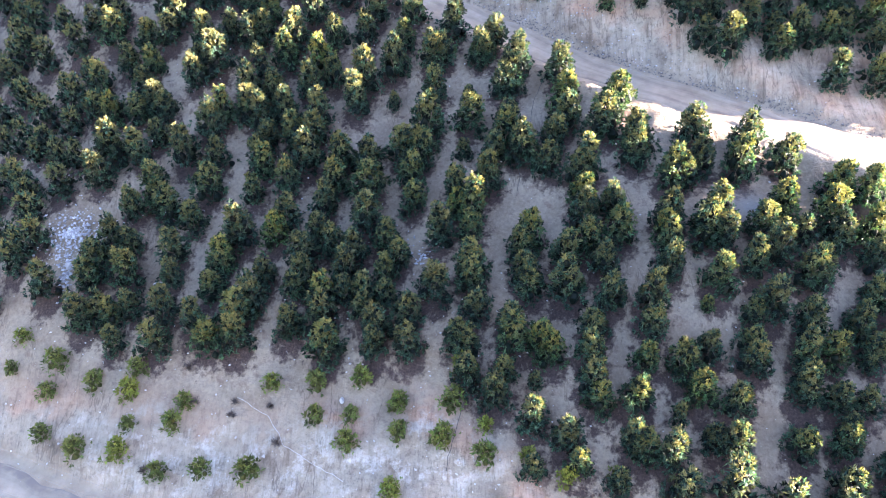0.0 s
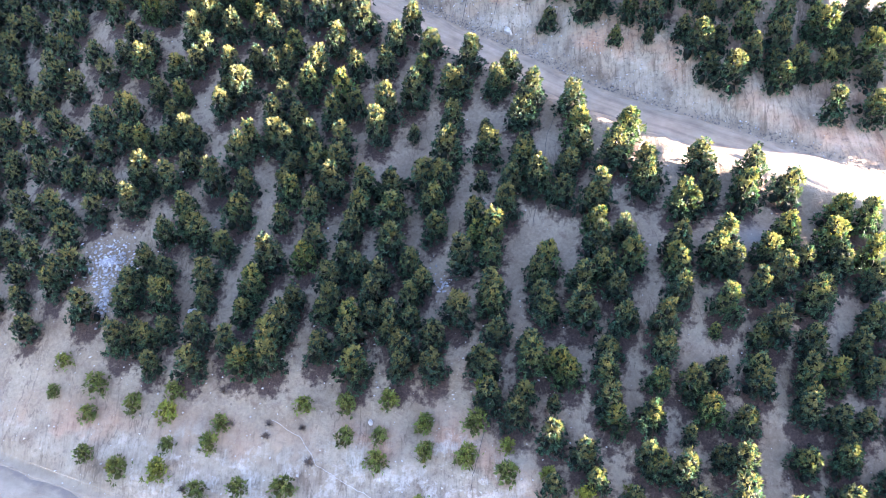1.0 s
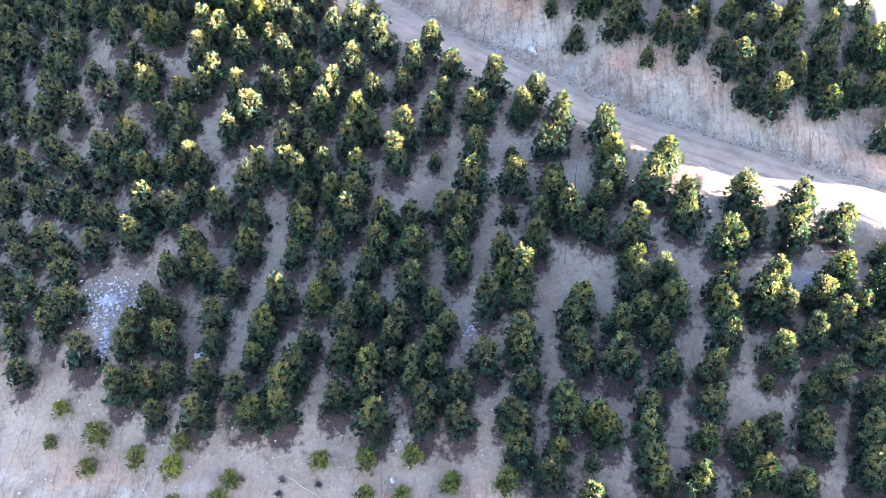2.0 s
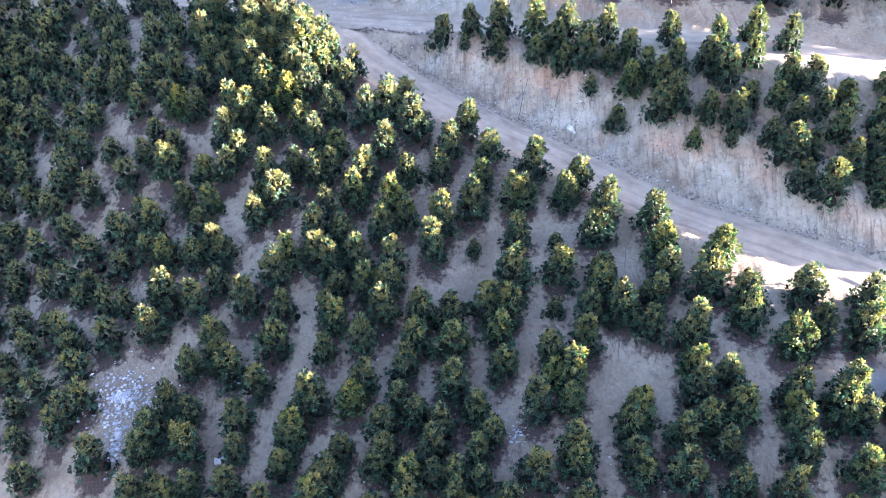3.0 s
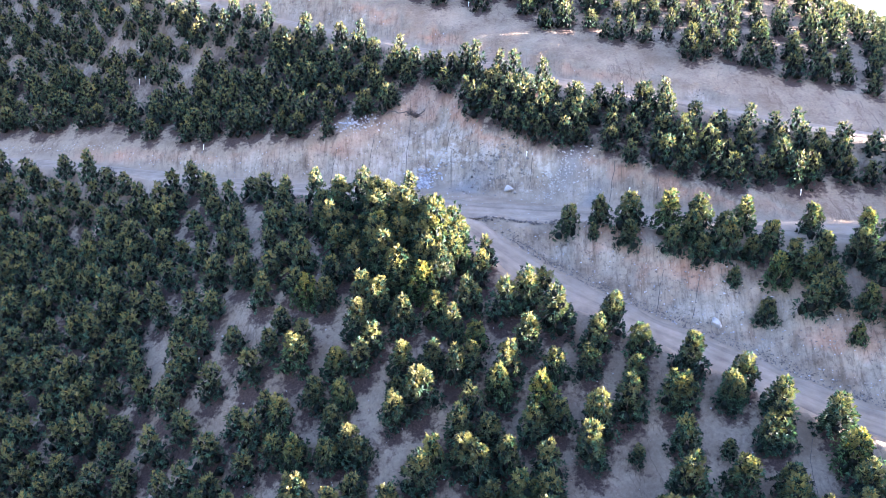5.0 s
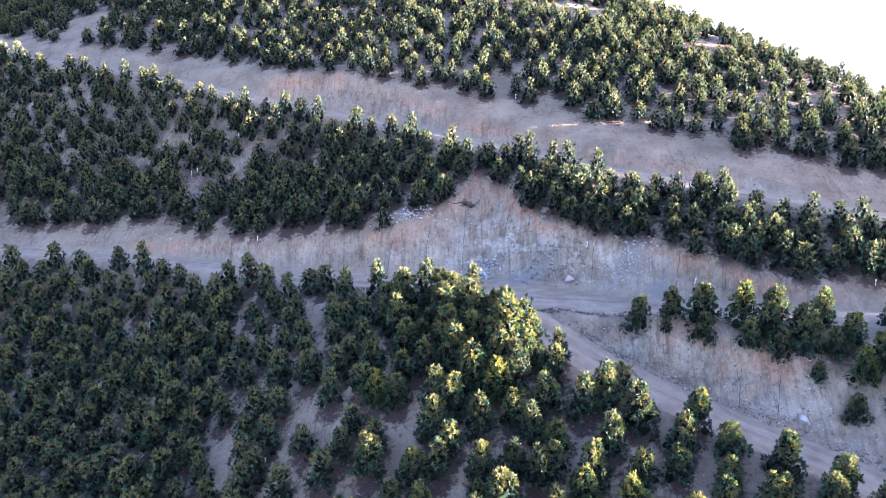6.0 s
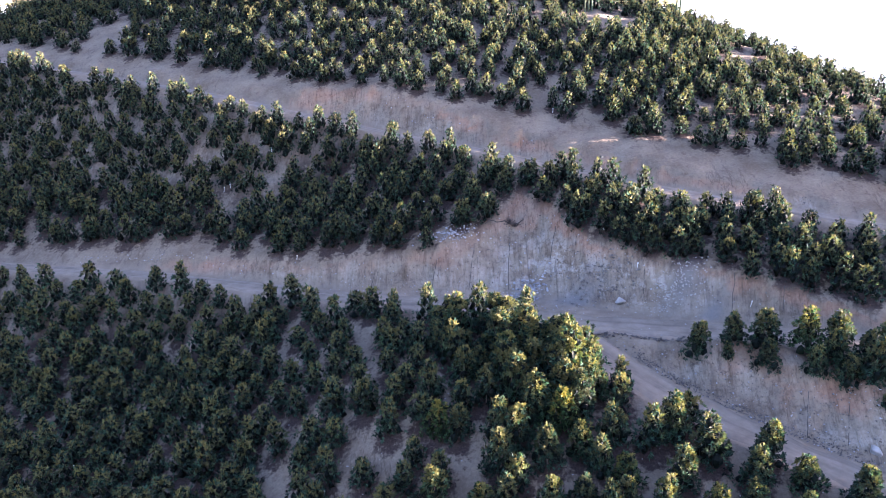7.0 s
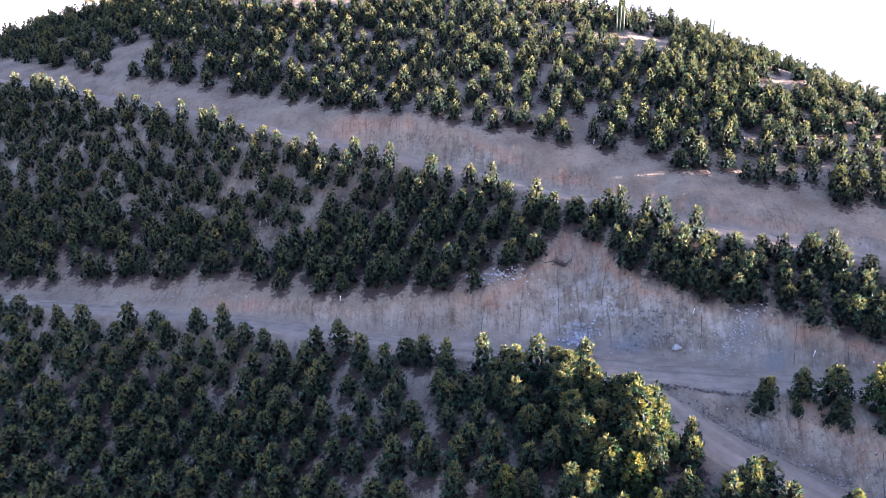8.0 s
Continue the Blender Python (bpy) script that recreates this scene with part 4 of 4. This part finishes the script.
hose([(-18.6, 74.0), (-17.4, 74.5), (-15.6, 74.5)], 0.04, HOSE, "black main pipe along the bank's upper edge")
berm = []
for (x0, y0), (x1, y1) in (((-13.5, 63.3), (-11.5, 62.7)), ((-11.5, 62.7), (-8.6, 61.7)), ((-8.6, 61.7), (-6.2, 60.6))):
    for _ in range(110):
        a = rng.random()
        berm.append((x0 + a * (x1 - x0) + rng.normal(0, 0.1), y0 + a * (y1 - y0) + rng.normal(0, 0.12)))
rubble("clods_at_junction", berm, 0.03, 0.15, DARK_STONE, "dark clods along the ledge where the tracks part")
rough = [(x, y) for x, y in ((rng.uniform(-12, 14), rng.uniform(46, 64)) for _ in range(9000)) if 2.0 < side((x, y), LOWER) < 6.0 and side((x, y), MIDDLE) < -2.0]
rubble("clods_on_wedge_bank", rough[::2], 0.02, 0.11, EARTH, "crumbled brown earth down the bank between the tracks")
rubble("stones_on_wedge_bank", rough[1::4], 0.02, 0.09, STONE, "grey stones in the bank between the tracks")
many = rng.uniform((-46, 24), (24, 92), (90000, 2))
_, share, worn, _, _ = land(many[:, 0], many[:, 1])
face = [tuple(q) for q in many[(share > 0.6) & (worn < 0.1) & (many[:, 1] > 50)][:7500]]
rubble("crumbs_on_cut_banks", face[::3], 0.02, 0.10, EARTH, "crumbled brown earth on the cut banks")
rubble("dark_clods_on_cut_banks", face[1::6], 0.02, 0.09, DARK_STONE, "dark clods on the cut banks")
rubble("pale_stones_on_cut_banks", face[2::6], 0.02, 0.10, STONE, "pale grey stones in the cut banks")

CACTUS = plain_material("cactus_skin", (0.05, 0.075, 0.045), (0.09, 0.11, 0.07), 5.0)


def cactus(x, y, stems):
    """A columnar cactus with ribbed upright stems."""
    root = new("columnar_cactus")
    for dx, tall in stems:
        bm = bmesh.new()
        rings = []
        for h, r in ((-0.3, 0.09), (0.4, 0.11), (tall * 0.6, 0.11), (tall * 0.92, 0.09), (tall, 0.03)):
            rings.append([bm.verts.new((dx + r * (1 + 0.18 * (i % 2)) * math.cos(i * math.pi / 6), r * (1 + 0.18 * (i % 2)) * math.sin(i * math.pi / 6), h)) for i in range(12)])
        for p, q in zip(rings[:-1], rings[1:]):
            for i in range(12):
                bm.faces.new((p[i], p[(i + 1) % 12], q[(i + 1) % 12], q[i]))
        bm.faces.new(rings[-1])
        part("stem", bm, CACTUS, root)
    root.matrix_world = pose(x, y, height(x, y))
    return tagged(root, "tall thin columnar cactus on the hill crest", "cactus", "cacti on the crest")


cactus(5.5, 111.0, [(-0.22, 3.0), (0.2, 2.7)])
cactus(-5.0, 112.5, [(-0.3, 2.8), (0.1, 3.1), (0.5, 2.6)])

TWIG = plain_material("dry_twigs", (0.05, 0.04, 0.036), (0.10, 0.08, 0.07), 5.0)


def dry_shrub(x, y, size):
    bm = bmesh.new()
    for _ in range(70):
        d = Vector((rng.normal(), rng.normal(), abs(rng.normal()) + 0.3)).normalized()
        a, b = d * 0.1 * size, d * size * rng.uniform(0.5, 1.0)
        w = d.orthogonal().normalized() * 0.018
        bm.faces.new([bm.verts.new(a - w), bm.verts.new(a + w), bm.verts.new(b)])
        c = a.lerp(b, 0.5)
        e = c + (d + Vector((rng.normal(), rng.normal(), rng.normal())) * 0.6).normalized() * 0.4 * size
        bm.faces.new([bm.verts.new(c - w), bm.verts.new(c + w), bm.verts.new(e)])
    ob = part("dry_shrub", bm, TWIG)
    ob.matrix_world = pose(x, y, height(x, y) - 0.03)
    return tagged(ob, "dry leafless dark shrub on the pale bank", "shrub", "dry shrubs")


for x, y, size in [(-14.5, 31.2, 0.5), (-13.9, 29.6, 0.4), (-11.9, 28.7, 0.4), (-11.8, 29.3, 0.35), (-16.1, 26.7, 0.45), (-10.0, 29.0, 0.35), (-9.5, 27.2, 0.5), (-16.7, 74.5, 0.8), (-16.2, 74.3, 0.6), (-11.8, 72.9, 0.6), (-11.0, 72.6, 0.5), (-7.4, 68.3, 0.5)]:
    dry_shrub(x, y, size)

WIRE = plain_material("cable_metal", (0.09, 0.09, 0.09), (0.14, 0.14, 0.14), 2.0, 0.6)
WOOD = plain_material("pole_wood", (0.10, 0.075, 0.055), (0.17, 0.13, 0.10), 3.0)


def utility_pole(x, y, tall):
    root = new("utility_pole")
    base = height(x, y)
    for name, box in (("post", None), ("crossarm", (0.08, 2.4, 0.10))):
        bm = bmesh.new()
        if box:
            bmesh.ops.create_cube(bm, size=1, matrix=Matrix.Translation((0.14, 0, tall - 0.25)) @ Matrix.Diagonal((*box, 1)))
            bmesh.ops.bevel(bm, geom=bm.edges[:], offset=0.012, segments=1, affect="EDGES")
        else:
            bmesh.ops.create_cone(bm, cap_ends=True, segments=10, radius1=0.15, radius2=0.10, depth=tall + 0.6, matrix=Matrix.Translation((0, 0, tall / 2 - 0.3)))
        part(name, bm, WOOD, root)
    root.matrix_world = pose(x, y, base, 0, 0, -20)
    return tagged(root, "weathered wooden pole carrying three cables", "pole", "poles of the cable line")


def cable(a, b):
    """A slightly sagging cable between two places."""
    a, b = Vector(a), Vector(b)
    bm = bmesh.new()
    rings = []
    for i in range(41):
        t = i / 40
        c = a.lerp(b, t) - Vector((0, 0, 1.2 * 4 * t * (1 - t)))
        rings.append([bm.verts.new(c + Vector((0, 0.005 * math.cos(k * 2.094), 0.005 * math.sin(k * 2.094)))) for k in range(3)])
    for p, q in zip(rings[:-1], rings[1:]):
        for k in range(3):
            bm.faces.new((p[k], p[(k + 1) % 3], q[(k + 1) % 3], q[k]))
    return tagged(part("overhead_cable", bm, WIRE), "thin grey cable strung above the bottom track", "cable", "overhead cables")


for ya, yb in ((39.6, 6.7), (39.1, 6.1), (37.6, 5.6)):
    cable((-62, ya, 11.0), (26, yb, 11.0))
utility_pole(-62.1, 38.7, 11.2 - height(-62.1, 38.7))
utility_pole(25.9, 6.1, 11.2 - height(25.9, 6.1))
